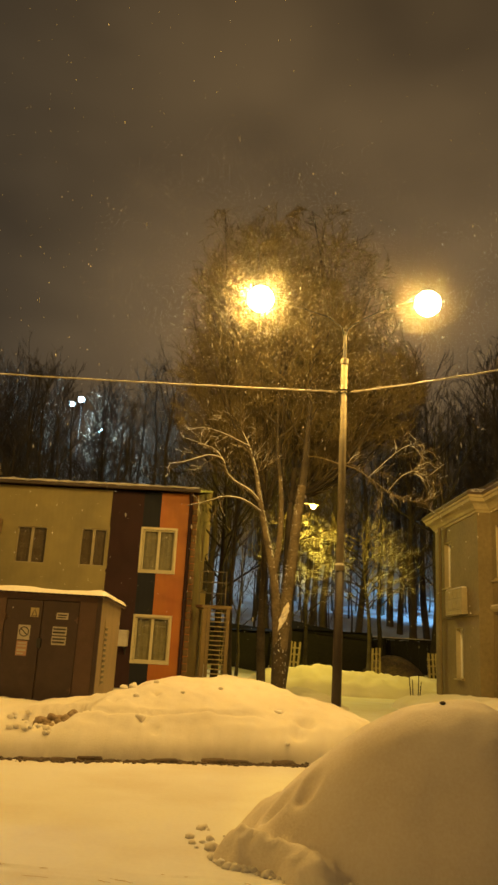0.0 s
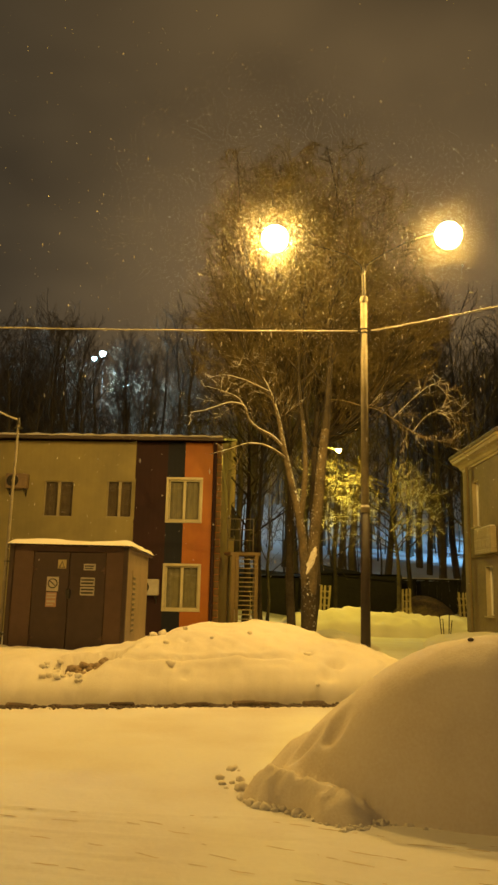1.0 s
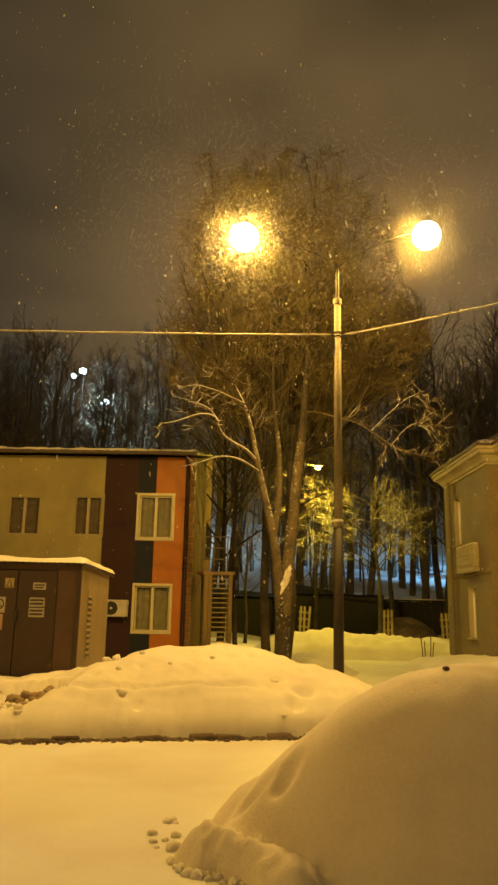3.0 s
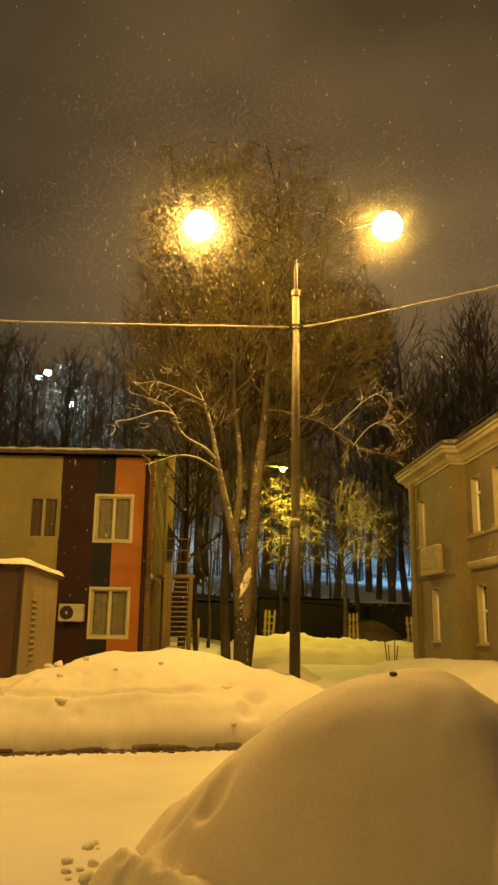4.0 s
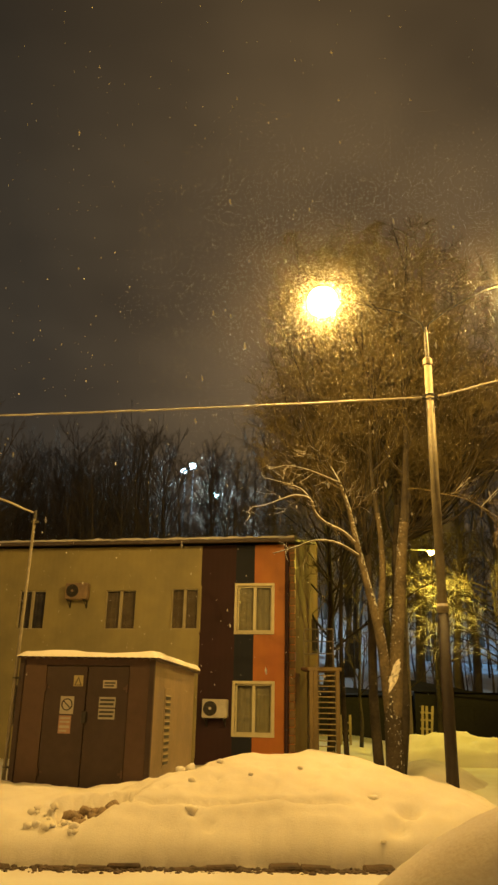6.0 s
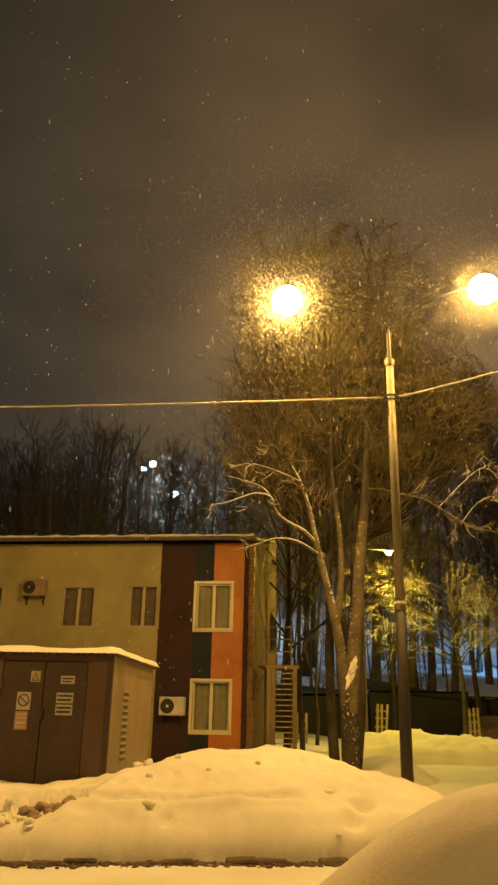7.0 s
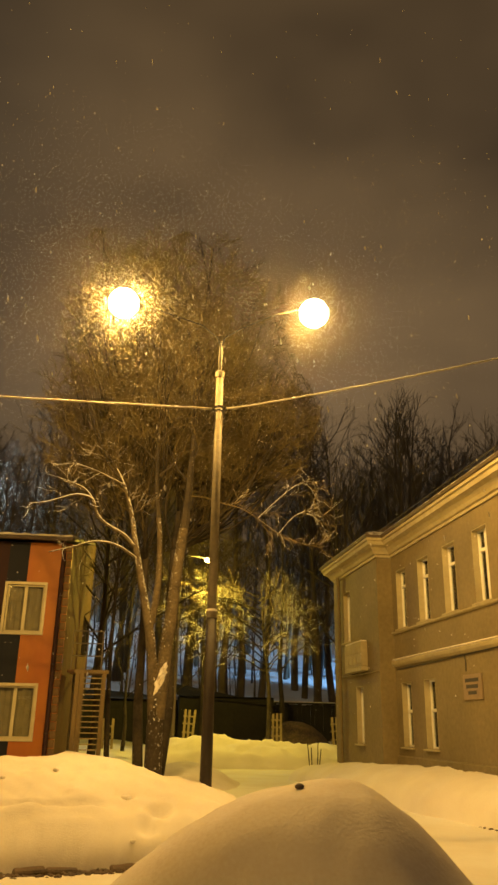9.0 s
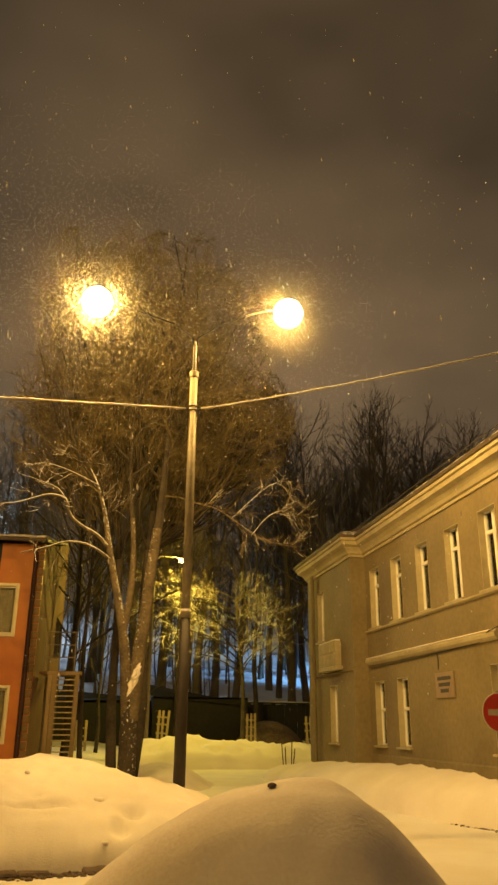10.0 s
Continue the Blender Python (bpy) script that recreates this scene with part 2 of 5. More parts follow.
FENCE_WOOD = snowed(material("fence_wood", (0.42, 0.34, 0.18), 0.85, grain=0.5, scale=16, second=(0.33, 0.26, 0.14)), 0.6, 0.95)
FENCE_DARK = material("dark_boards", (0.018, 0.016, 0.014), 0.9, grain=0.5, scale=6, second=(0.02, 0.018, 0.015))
SODIUM_GLOW = glowing("sodium_bowl", (1.0, 0.80, 0.42), 40.0)
YELLOW_GLOW = glowing("yellow_bowl", (1.0, 0.85, 0.35), 30.0)
COLD_GLOW = glowing("cold_bowl", (0.45, 0.78, 1.0), 24.0)


# ---- mesh helpers ----
class Shape:
    """Vertices and faces of one mesh, gathered from boxes, tubes, sheets and so on."""

    def __init__(self):
        self.v, self.f, self.m = [], [], []

    def quad(self, *pts, mat=0):
        k = len(self.v)
        self.v += [tuple(p) for p in pts]
        self.f.append(tuple(range(k, k + len(pts))))
        self.m.append(mat)
        return self

    def box(self, x0, y0, z0, x1, y1, z1, bevel=0.0, mat=0):
        bm = bmesh.new()
        bmesh.ops.create_cube(bm, size=1)
        for v in bm.verts:
            v.co = Vector(((x0 + x1) / 2 + v.co.x * (x1 - x0), (y0 + y1) / 2 + v.co.y * (y1 - y0), (z0 + z1) / 2 + v.co.z * (z1 - z0)))
        if bevel:
            bmesh.ops.bevel(bm, geom=bm.edges[:], offset=bevel, segments=1, affect="EDGES")
        return self.add(bm, mat=mat)

    def add(self, bm, m=None, mat=0):
        k = len(self.v)
        bm.verts.index_update()
        self.v += [tuple(m @ v.co if m else v.co) for v in bm.verts]
        for f in bm.faces:
            self.f.append(tuple(k + v.index for v in f.verts))
            self.m.append(mat)
        bm.free()
        return self

    def ball(self, centre, r, sx=1, sy=1, sz=1, level=2, mat=0):
        bm = bmesh.new()
        bmesh.ops.create_icosphere(bm, subdivisions=level, radius=r)
        return self.add(bm, Matrix.Translation(centre) @ Matrix.Diagonal((sx, sy, sz, 1)), mat)

    def tube(self, pts, radii, sides=8, caps=True, mat=0):
        pts = [Vector(p) for p in pts]
        if not hasattr(radii, "__len__"):
            radii = [radii] * len(pts)
        k = len(self.v)
        up = None
        for i, p in enumerate(pts):
            d = (pts[min(i + 1, len(pts) - 1)] - pts[max(i - 1, 0)]).normalized()
            if up is None:
                up = d.orthogonal().normalized()
            up = (up - d * up.dot(d))
            up = up.normalized() if up.length > 1e-6 else d.orthogonal().normalized()
            side = d.cross(up)
            for j in range(sides):
                a = 2 * math.pi * j / sides
                self.v.append(tuple(p + (up * math.cos(a) + side * math.sin(a)) * radii[i]))
        for i in range(len(pts) - 1):
            for j in range(sides):
                a, b = k + i * sides + j, k + i * sides + (j + 1) % sides
                self.f.append((a, b, b + sides, a + sides))
                self.m.append(mat)
        if caps:
            self.f.append(tuple(k + sides - 1 - j for j in range(sides)))
            self.f.append(tuple(k + (len(pts) - 1) * sides + j for j in range(sides)))
            self.m += [mat, mat]
        return self

    def disc(self, centre, axis, r, thick, sides=24, mat=0):
        c, a = Vector(centre), Vector(axis).normalized()
        return self.tube([c - a * thick / 2, c + a * thick / 2], r, sides, mat=mat)

    def ring(self, centre, axis, r, wire, sides=24, mat=0):
        c, a = Vector(centre), Vector(axis).normalized()
        u = a.orthogonal().normalized()
        w = a.cross(u)
        pts = [c + (u * math.cos(2 * math.pi * i / sides) + w * math.sin(2 * math.pi * i / sides)) * r for i in range(sides + 1)]
        return self.tube(pts, wire, 5, False, mat)

    def mesh(self, name, materials, smooth=False):
        me = bpy.data.meshes.new(name)
        me.from_pydata(self.v, [], self.f)
        for m in materials if isinstance(materials, (list, tuple)) else [materials]:
            me.materials.append(m)
        if any(self.m):
            me.polygons.foreach_set("material_index", self.m)
        if smooth:
            me.polygons.foreach_set("use_smooth", [True] * len(self.f))
        me.update()
        return me


def part(name, shape, mat, parent=None, label="", smooth=False):
    ob = new(name, shape.mesh(name, mat, smooth))
    ob.parent = parent
    return tagged(ob, label)


def thing(name, m, label, category, group="", kind=""):
    ob = new(name)
    ob.empty_display_size = 0.2
    ob.matrix_world = m if isinstance(m, Matrix) else Matrix.Translation(m)
    return tagged(ob, label, category, group, kind)


def wall(us, zs, holes, thick, colour=lambda u, z: 0, v0=0.0):
    """A wall over the given grid lines in u and z, of that thickness, with holes (u0, u1, z0, z1) through it."""
    us = sorted({round(x, 4) for x in list(us) + [h for o in holes for h in o[:2]]})
    zs = sorted({round(x, 4) for x in list(zs) + [h for o in holes for h in o[2:]]})
    s = Shape()

    def solid(i, j):
        if not (0 <= i < len(us) - 1 and 0 <= j < len(zs) - 1):
            return False
        u, z = (us[i] + us[i + 1]) / 2, (zs[j] + zs[j + 1]) / 2
        return not any(a < u < b and c < z < d for a, b, c, d in holes)

    for i in range(len(us) - 1):
        for j in range(len(zs) - 1):
            if not solid(i, j):
                continue
            a, b, c, d = us[i], us[i + 1], zs[j], zs[j + 1]
            k = colour((a + b) / 2, (c + d) / 2)
            f, r = v0, v0 + thick
            s.quad((a, f, c), (b, f, c), (b, f, d), (a, f, d), mat=k)
            s.quad((b, r, c), (a, r, c), (a, r, d), (b, r, d), mat=k)
            if not solid(i - 1, j):
                s.quad((a, r, c), (a, f, c), (a, f, d), (a, r, d), mat=k)
            if not solid(i + 1, j):
                s.quad((b, f, c), (b, r, c), (b, r, d), (b, f, d), mat=k)
            if not solid(i, j - 1):
                s.quad((a, r, c), (b, r, c), (b, f, c), (a, f, c), mat=k)
            if not solid(i, j + 1):
                s.quad((a, f, d), (b, f, d), (b, r, d), (a, r, d), mat=k)
    return s


def curtain_sheet(u0, u1, z0, z1, v, folds, depth=0.009):
    s = Shape()
    n = max(6, int(folds * 6))
    xs = [u0 + (u1 - u0) * i / n for i in range(n + 1)]
    ys = [v + depth * math.sin(i * 2 * math.pi / 6 + 0.7 * math.sin(i * 1.3)) for i in range(n + 1)]
    for i in range(n):
        s.quad((xs[i], ys[i], z0), (xs[i + 1], ys[i + 1], z0), (xs[i + 1], ys[i + 1], z1), (xs[i], ys[i], z1))
    return s


def ring_frame(u0, u1, z0, z1, border, d0, d1):
    """A rectangular frame as one closed loop, its front edges slightly rounded."""
    s, e = Shape(), 0.006
    loops = [[(u0, d1, z0), (u1, d1, z0), (u1, d1, z1), (u0, d1, z1)]]
    for k, d in ((0.0, d0 + e), (e, d0), (border - e, d0), (border, d0 + e), (border, d1)):
        loops.append([(u0 + k, d, z0 + k), (u1 - k, d, z0 + k), (u1 - k, d, z1 - k), (u0 + k, d, z1 - k)])
    for row in loops:
        s.v += row
    for a in range(6):
        b = (a + 1) % 6
        for i in range(4):
            j = (i + 1) % 4
            s.f.append((4 * a + i, 4 * a + j, 4 * b + j, 4 * b + i))
            s.m.append(0)
    return s


def window(parent, u0, u1, z0, z1, inset, border=0.05, mullions=(0.5,), transom=None, casing=0.0, sill=True, behind=None, sill_mat=None, pvc=None):
    """A plastic window set into an opening: frame and mullions, panes, sill, and a backing sheet behind the glass."""
    d0, d1 = inset, inset + 0.07
    pvc = pvc or WHITE_PVC
    w = part("window", ring_frame(u0, u1, z0, z1, border, d0, d1), pvc, parent)
    stops = [u0 + border] + [u0 + (u1 - u0) * k for k in mullions] + [u1 - border]
    for k in stops[1:-1]:
        part("mullion", Shape().box(k - 0.045, d0, z0 + border, k + 0.045, d1, z1 - border, 0.006), pvc, w)
    if transom:
        zt = z0 + (z1 - z0) * transom
        part("transom", Shape().box(u0 + border, d0 + 0.004, zt - 0.035, u1 - border, d1 - 0.004, zt + 0.035, 0.006), pvc, w)
    if casing:
        c = casing
        part("casing", ring_frame(u0 - c, u1 + c, z0 - c, z1 + c, c + 0.004, -0.035, 0.02), pvc, w)
    for a, b in zip(stops, stops[1:]):
        p = part("pane", Shape().box(a, d0 + 0.03, z0 + border, b, d0 + 0.038, z1 - border), GLASS, w)
        p.visible_shadow = False
    # In DIM_ROOM this sheet is a dark stand-in for the unlit room.
    part("backing_sheet", curtain_sheet(u0, u1, z0, z1, d1 + 0.06, (u1 - u0) * 6), behind or CURTAIN, w)
    if sill:
        e = 0.05 + casing
        part("sill", Shape().box(u0 - e, -0.09, z0 - casing - 0.04, u1 + e, 0.0 if casing else inset, z0 - casing - 0.004, 0.006), sill_mat or pvc, w)
    return w


def heights(name, x0, x1, y0, y1, step, h, mat, floor=-0.02, label="", category="", kind="", smooth=True):
    """A heap: the sheet z = h(x, y) over a rectangle, where it rises above the floor."""
    xs, ys = np.arange(x0, x1 + step, step), np.arange(y0, y1 + step, step)
    z = np.array([[h(x, y) for x in xs] for y in ys])
    keep = {}
    s = Shape()
    for j in range(len(ys) - 1):
        for i in range(len(xs) - 1):
            cell = ((j, i), (j, i + 1), (j + 1, i + 1), (j + 1, i))
            if max(z[c] for c in cell) <= floor:
                continue
            face = []
            for c in cell:
                if c not in keep:
                    keep[c] = len(s.v)
                    s.v.append((xs[c[1]], ys[c[0]], z[c]))
                face.append(keep[c])
            s.f.append(tuple(face))
            s.m.append(0)
    ob = new(name, s.mesh(name, mat, smooth))
    return tagged(ob, label, category, kind=kind)


def fbm(x, y, s, k=0.0, octaves=3):
    return noise.fractal((x * s, y * s, k), 1.0, 2.0, octaves)


def bell(d):
    return max(0.0, 1 - d * d) ** 2


def lerp(x, table):
    return float(np.interp(x, [a for a, b in table], [b for a, b in table]))


# ---- ground ----
def land(x, y):
    """The lie of the land: flat round the road, a rise behind the fence and a wooded hill beyond."""
    z = 0.012 * fbm(x, y, 0.5) + 0.006 * fbm(x, y, 2.3, 4.0)
    z += 0.35 * min(1.0, max(0.0, (y - 31) / 9)) + 0.22 * min(1.0, max(0.0, (y - 17) / 6)) * min(1.0, max(0.0, (2.6 - x) / 1.5))
    if y > 47:
        z += 0.24 * (y - 47) + 0.8 * fbm(x, y, 0.03)
    return z


def axis(inner, outer, ratio=1.16):
    """Grid lines: the inner ones, then ever wider steps out to the horizon."""
    a = [float(x) for x in inner]
    d, lo, hi = max(a[1] - a[0], a[-1] - a[-2]), [], []
    while sum(lo) < outer:
        d *= ratio
        lo.append(d)
    left = list(np.cumsum(lo))
    return [a[0] - x for x in reversed(left)] + a + [a[-1] + x for x in left]


TRACKS = [(4.62, -0.30), (4.95, -0.27), (5.32, -0.24), (5.62, -0.20), (5.72, -0.22), (4.25, -0.30), (5.98, -0.10)]


def ground_sheet():
    xs = axis(np.concatenate((np.arange(-4, 4, 0.06), np.arange(4, 10, 0.15))), 900)
    ys = axis(np.concatenate((np.arange(2.5, 7, 0.03), np.arange(7, 20, 0.15))), 900)
    s = Shape()
    for y in ys:
        for x in xs:
            z = land(x, y)
            if -4 < x < 4 and 2.5 < y < 7:
                for k, (y0, slope) in enumerate(TRACKS):
                    d = y - (y0 + slope * x + 0.05 * math.sin(x * 1.7 + k))
                    if abs(d) < 0.08:
                        z -= 0.008 * bell(d / 0.045) * max(0.0, 0.25 + 1.6 * fbm(x, k * 3.7, 1.1, k)) - 0.006 * bell((d - 0.05) / 0.03)
                z += 0.008 * fbm(x, y, 2.6, 5.0)
            s.v.append((x, y, z))
    w = len(xs)
    s.f = [(j * w + i, j * w + i + 1, (j + 1) * w + i + 1, (j + 1) * w + i) for j in range(len(ys) - 1) for i in range(w - 1)]
    s.m = [0] * len(s.f)
    ob = new("ground", s.mesh("ground", ROAD_SNOW, True))
    return tagged(ob, "snow-covered road and yard with faint tyre tracks", "snowy ground", kind="structure")


ground_sheet()


def kerb_y(x):
    return 11.90 + 0.20 * (x - 1.17) if x < 1.4 else 11.946 + 0.5 * (x - 1.4) ** 1.5


CREST = [(-14, 0.62), (-6, 0.62), (-3.9, 0.63), (-3.0, 0.63), (-2.6, 0.60), (-2.2, 0.64), (-1.5, 0.79), (-0.9, 0.98), (-0.6, 1.06), (0, 1.05), (0.5, 1.13), (1.0, 1.08), (1.4, 0.95), (1.9, 0.82), (2.35, 0.68), (2.9, 0.46), (3.5, 0.1), (4, -0.2)]
FACE = [(-0.05, -0.1), (0.0, 0.0), (0.04, 0.15), (0.14, 0.29), (0.32, 0.44), (0.55, 0.53), (0.9, 0.66), (1.5, 0.90), (2.1, 1.08), (2.8, 1.2), (9, 1.3)]
BACK = [(0, 1), (2.7, 1.0), (3.4, 0.78), (4.4, 0.48), (6, 0.3), (9, 0.1)]


def kerb_bank(x, y):
    """The long bank of cleared snow behind the kerb, with a trodden gap and lumps."""
    k = y - kerb_y(x)
    v = k + 0.035 + 0.10 * fbm(x, 3.0, 2.2)
    c = lerp(x, CREST) * (0.95 + 0.08 * fbm(x, y, 0.9, 7.0)) * lerp(k, BACK)
    # a hollow trodden into the face
    ox, ok = x + 2.00, k - 0.72
    rho = math.hypot((0.80 * ox + 0.60 * ok) / 0.52, (0.80 * ok - 0.60 * ox) / 0.30) + 0.26 * fbm(x, y, 5.0, 9.0)
    deep = max(0.0, min(1.0, (1.08 - rho) / 0.16))
    face = lerp(v, FACE)
    h = max(0.0, min(1.0, 0.5 + 0.5 * (c - face) / 0.10))
    z = c + (face - c) * h - 0.10 * h * (1 - h)
    if v < 0:
        z = -0.1
    z += (0.05 * fbm(x, y, 1.6, 2.0) + 0.028 * fbm(x, y, 4.0, 5.0) + 0.008 * fbm(x, y, 12.0, 1.0)) * min(1.0, max(0.0, v) * 3)
    w = k - 0.62 - 0.07 * math.sin(x * 2.1 + 0.5)
    z += (0.075 * math.exp(-((w + 0.15) / 0.10) ** 2) - 0.085 * math.exp(-(w / 0.05) ** 2) + (0.065 * math.exp(-w / 0.4) if w > 0.03 else 0.0)) * lerp(x, [(-1.7, 0), (-1.4, 1), (0.7, 1), (1.0, 0)])
    # dents of thrown lumps
    for hx, hy, r in ((-0.82, 11.86, 0.07), (1.23, 12.82, 0.07), (1.62, 12.55, 0.13), (1.47, 12.25, 0.12), (-1.3, 12.35, 0.06), (-0.6, 11.75, 0.05), (0.9, 13.6, 0.06), (-0.7, 12.7, 0.05)):
        z -= (0.10 + 0.7 * max(0.0, r - 0.08)) * bell(math.hypot(x - hx, y - hy) / (r * 1.5))
    if deep > 0:
        z += (min(z, 0.24 + 0.20 * k + 0.08 * fbm(x, y, 7.0, 4.0)) - z) * deep * deep * (3 - 2 * deep)
    return z


heights("snow_bank", -14, 4.0, 9.0, 18.5, 0.052, kerb_bank, SNOW, -0.01, "long bank of ploughed snow behind the kerb, trodden through", "snow bank")


def heap(x, y):
    """The large rounded heap beside the road, with a broken lobe at its near foot."""
    dx, dy = x - 2.32, y - 6.72
    ax = 1.95 if dx < 0 else 1.12
    ay = lerp(x, [(0.3, 0.75), (1.5, 1.0), (2.3, 1.15)]) if dy < 0 else 1.75
    r = (abs(dx) / ax) ** (2.0 if dx < 0 else 1.5) + (abs(dy) / ay) ** 2.2
    z = 1.24 * (1 - r) if r < 1.0 else -0.25 * (r - 1)
    z = max(z, 0.74 * (1 - ((x - 2.72) / 0.55) ** 4 - ((y - 6.3) / 1.0) ** 4))
    # ridge of the broken lobe, falling towards the road: a crusted back and a steep broken face
    t = min(0.75, max(0.0, ((x - 0.40) * 0.70 - (y - 6.52) * 0.71)))
    ex, ey = x - (0.40 + 0.70 * t), y - (6.52 - 0.71 * t)
    across, along = 0.71 * ex + 0.70 * ey, 0.70 * ex - 0.71 * ey
    wide = (0.18 + 0.04 * math.sin(8 * t + 1) if across < 0 else 0.46) + 0.07 * fbm(x, y, 3.0, 6.0)
    lobe = (0.29 - 0.16 * t) * (1 - math.hypot(across / wide, along / 0.20) ** 1.35) + 0.05 * fbm(x, y, 4.5, 6.0) + 0.02 * fbm(x, y, 15.0, 2.0)
    z = max(z, lobe)
    z = max(z, 0.36 * (1 - ((x - 0.95) / 0.55) ** 2 - ((y - 7.5) / 0.7) ** 2) + 0.04 * fbm(x, y, 3.0, 2.0))
    z += 0.035 * fbm(x, y, 1.3, 1.0) + 0.008 * fbm(x, y, 6.0, 3.0)
    if z < 0.45:
        z += 0.022 * fbm(x, y, 2.6, 6.0) * lerp(x, [(1.0, 1.0), (1.8, 0.2)])
    for hx, hy, q in ((0.98, 7.25, 0.07), (1.14, 7.0, 0.11), (0.72, 6.75, 0.12), (0.9, 6.55, 0.1)):
        z -= 0.13 * bell(math.hypot(x - hx, y - hy) / (q * 1.5))
    return z


heights("snow_heap", -0.3, 4.4, 4.9, 9.0, 0.03, heap, HEAP_SNOW, -0.01, "tall rounded heap of ploughed snow beside the road", "snow heap")


def foot(y):
    return lerp(y, [(8, 8.1), (13, 7.75), (15, 7.25), (17.5, 6.75), (21, 6.55), (24.3, 6.35), (27, 6.3), (29, 6.9)])


def house_bank(x, y):
    v = x - foot(y) - 0.08 * fbm(1.0, y, 0.8)
    z = lerp(v, [(-0.05, -0.15), (0, -0.02), (0.05, 0.18), (0.2, 0.36), (0.5, 0.5), (0.9, 0.6), (1.6, 0.66), (5, 0.6)])
    z *= lerp(y, [(7, 1.1), (16, 1.2), (22, 1.08), (24, 1.0), (27, 0.7), (30, 0.0)])
    return z + (0.06 * fbm(x, y, 1.2, 3.0) + 0.02 * fbm(x, y, 5.0)) * min(1.0, max(0.0, v) * 3)


heights("snow_bank", 6.0, 9.5, 6.0, 31.0, 0.1, house_bank, SNOW, -0.01, "low bank of snow piled against the plastered house", "snow bank")


def yard_bank(x, y):
    """The ridge of cleared snow across the end of the drive."""
    c = lerp(x, [(1.6, 0.1), (2.4, 0.85), (3.4, 0.95), (4.6, 1.08), (6.0, 0.98), (8.0, 0.85), (9.5, 0.8), (12, 0.6), (16, 0.3)])
    v = y - (31.6 + 0.05 * (x - 5) ** 2 * (1 if x < 5 else 0.2))
    f = lerp(v, [(-0.1, -0.2), (0, 0.0), (0.5, 0.5), (1.4, 0.85), (2.4, 1.0), (4, 0.9), (7, 0.55), (9, 0.3)])
    return f * c + (0.16 * fbm(x, y, 0.9, 8.0) + 0.10 * fbm(x, y, 2.6, 3.0)) * min(1, max(0, v)) + 0.04 * fbm(x, y, 5.0)


heights("snow_bank", 0.5, 17, 30, 41, 0.14, yard_bank, SNOW, 0.0, "ridge of cleared snow lit yellow across the end of the drive", "snow bank")


def tree_bank(x, y):
    z = 0.5 * (1 - ((x - 3.0) / 1.5) ** 2 - ((y - 25.5) / 3.2) ** 2)
    z = max(z, 0.62 * (1 - ((x - 0.6) / 2.2) ** 2 - ((y - 22.5) / 2.6) ** 2))
    return z + 0.08 * fbm(x, y, 1.3, 5.0) + 0.02 * fbm(x, y, 5.0)


heights("snow_bank", -2.0, 5.0, 19.0, 29.5, 0.1, tree_bank, SNOW, 0.0, "uneven snow bank beside the old tree", "snow bank")


def far_heap(x, y):
    return 1.75 * (1 - ((x - 10.0) / 2.3) ** 2 - ((y - 43) / 2.2) ** 2) + 0.1 * fbm(x, y, 1.0)


# Takes the kerb clods' dark colour to look dim under the yellow lamp.
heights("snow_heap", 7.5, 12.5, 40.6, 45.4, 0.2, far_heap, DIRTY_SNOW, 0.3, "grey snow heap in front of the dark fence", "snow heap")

# kerb stones along the road
kerb = thing("kerb", (0, 0, 0), "dark kerb stones half buried under ploughed snow", "kerb", kind="structure")
stone = Shape().box(-0.17, -0.17, -0.1, 0.17, 0.09, 0.05, 0.02).mesh("kerb_stone", KERB)
kx = -13.0
while kx < 1.0:
    ob = new("kerb_stone", stone)
    ob.parent = kerb
    ob.matrix_basis = pose(kx + 0.5, kerb_y(kx + 0.5) - 0.02 + random.gauss(0, 0.018), random.uniform(-0.055, 0.012), random.uniform(-8, 8), random.uniform(-4, 4), 11.3 + random.uniform(-5, 5))
    kx += 0.335
# clods of dirty snow at the kerb and the heap's foot
clods = Shape()
for i in range(1300):
    x = random.uniform(-7, 1.9)
    y = kerb_y(x) - random.gauss(0.17, 0.08)
    r = random.uniform(0.008, 0.034)
    clods.ball((x, y, r * 0.3), r, random.uniform(0.8, 1.6), random.uniform(0.7, 1.2), random.uniform(0.5, 0.9), 1)
for i in range(190):
    y = random.uniform(11.2, 15.6)
    x = foot(y) - 0.03 - abs(random.gauss(0, 0.045)) + 0.08 * fbm(1.0, y, 0.8)
    r = random.uniform(0.006, 0.024)
    clods.ball((x, y, r * 0.3), r, random.uniform(0.8, 1.6), random.uniform(0.7, 1.2), 0.7, 1)
tagged(part("dirt_clods", clods, DIRTY_SNOW), "dark clods of dirt and ice strewn along the kerb", "dirt", kind="stuff")


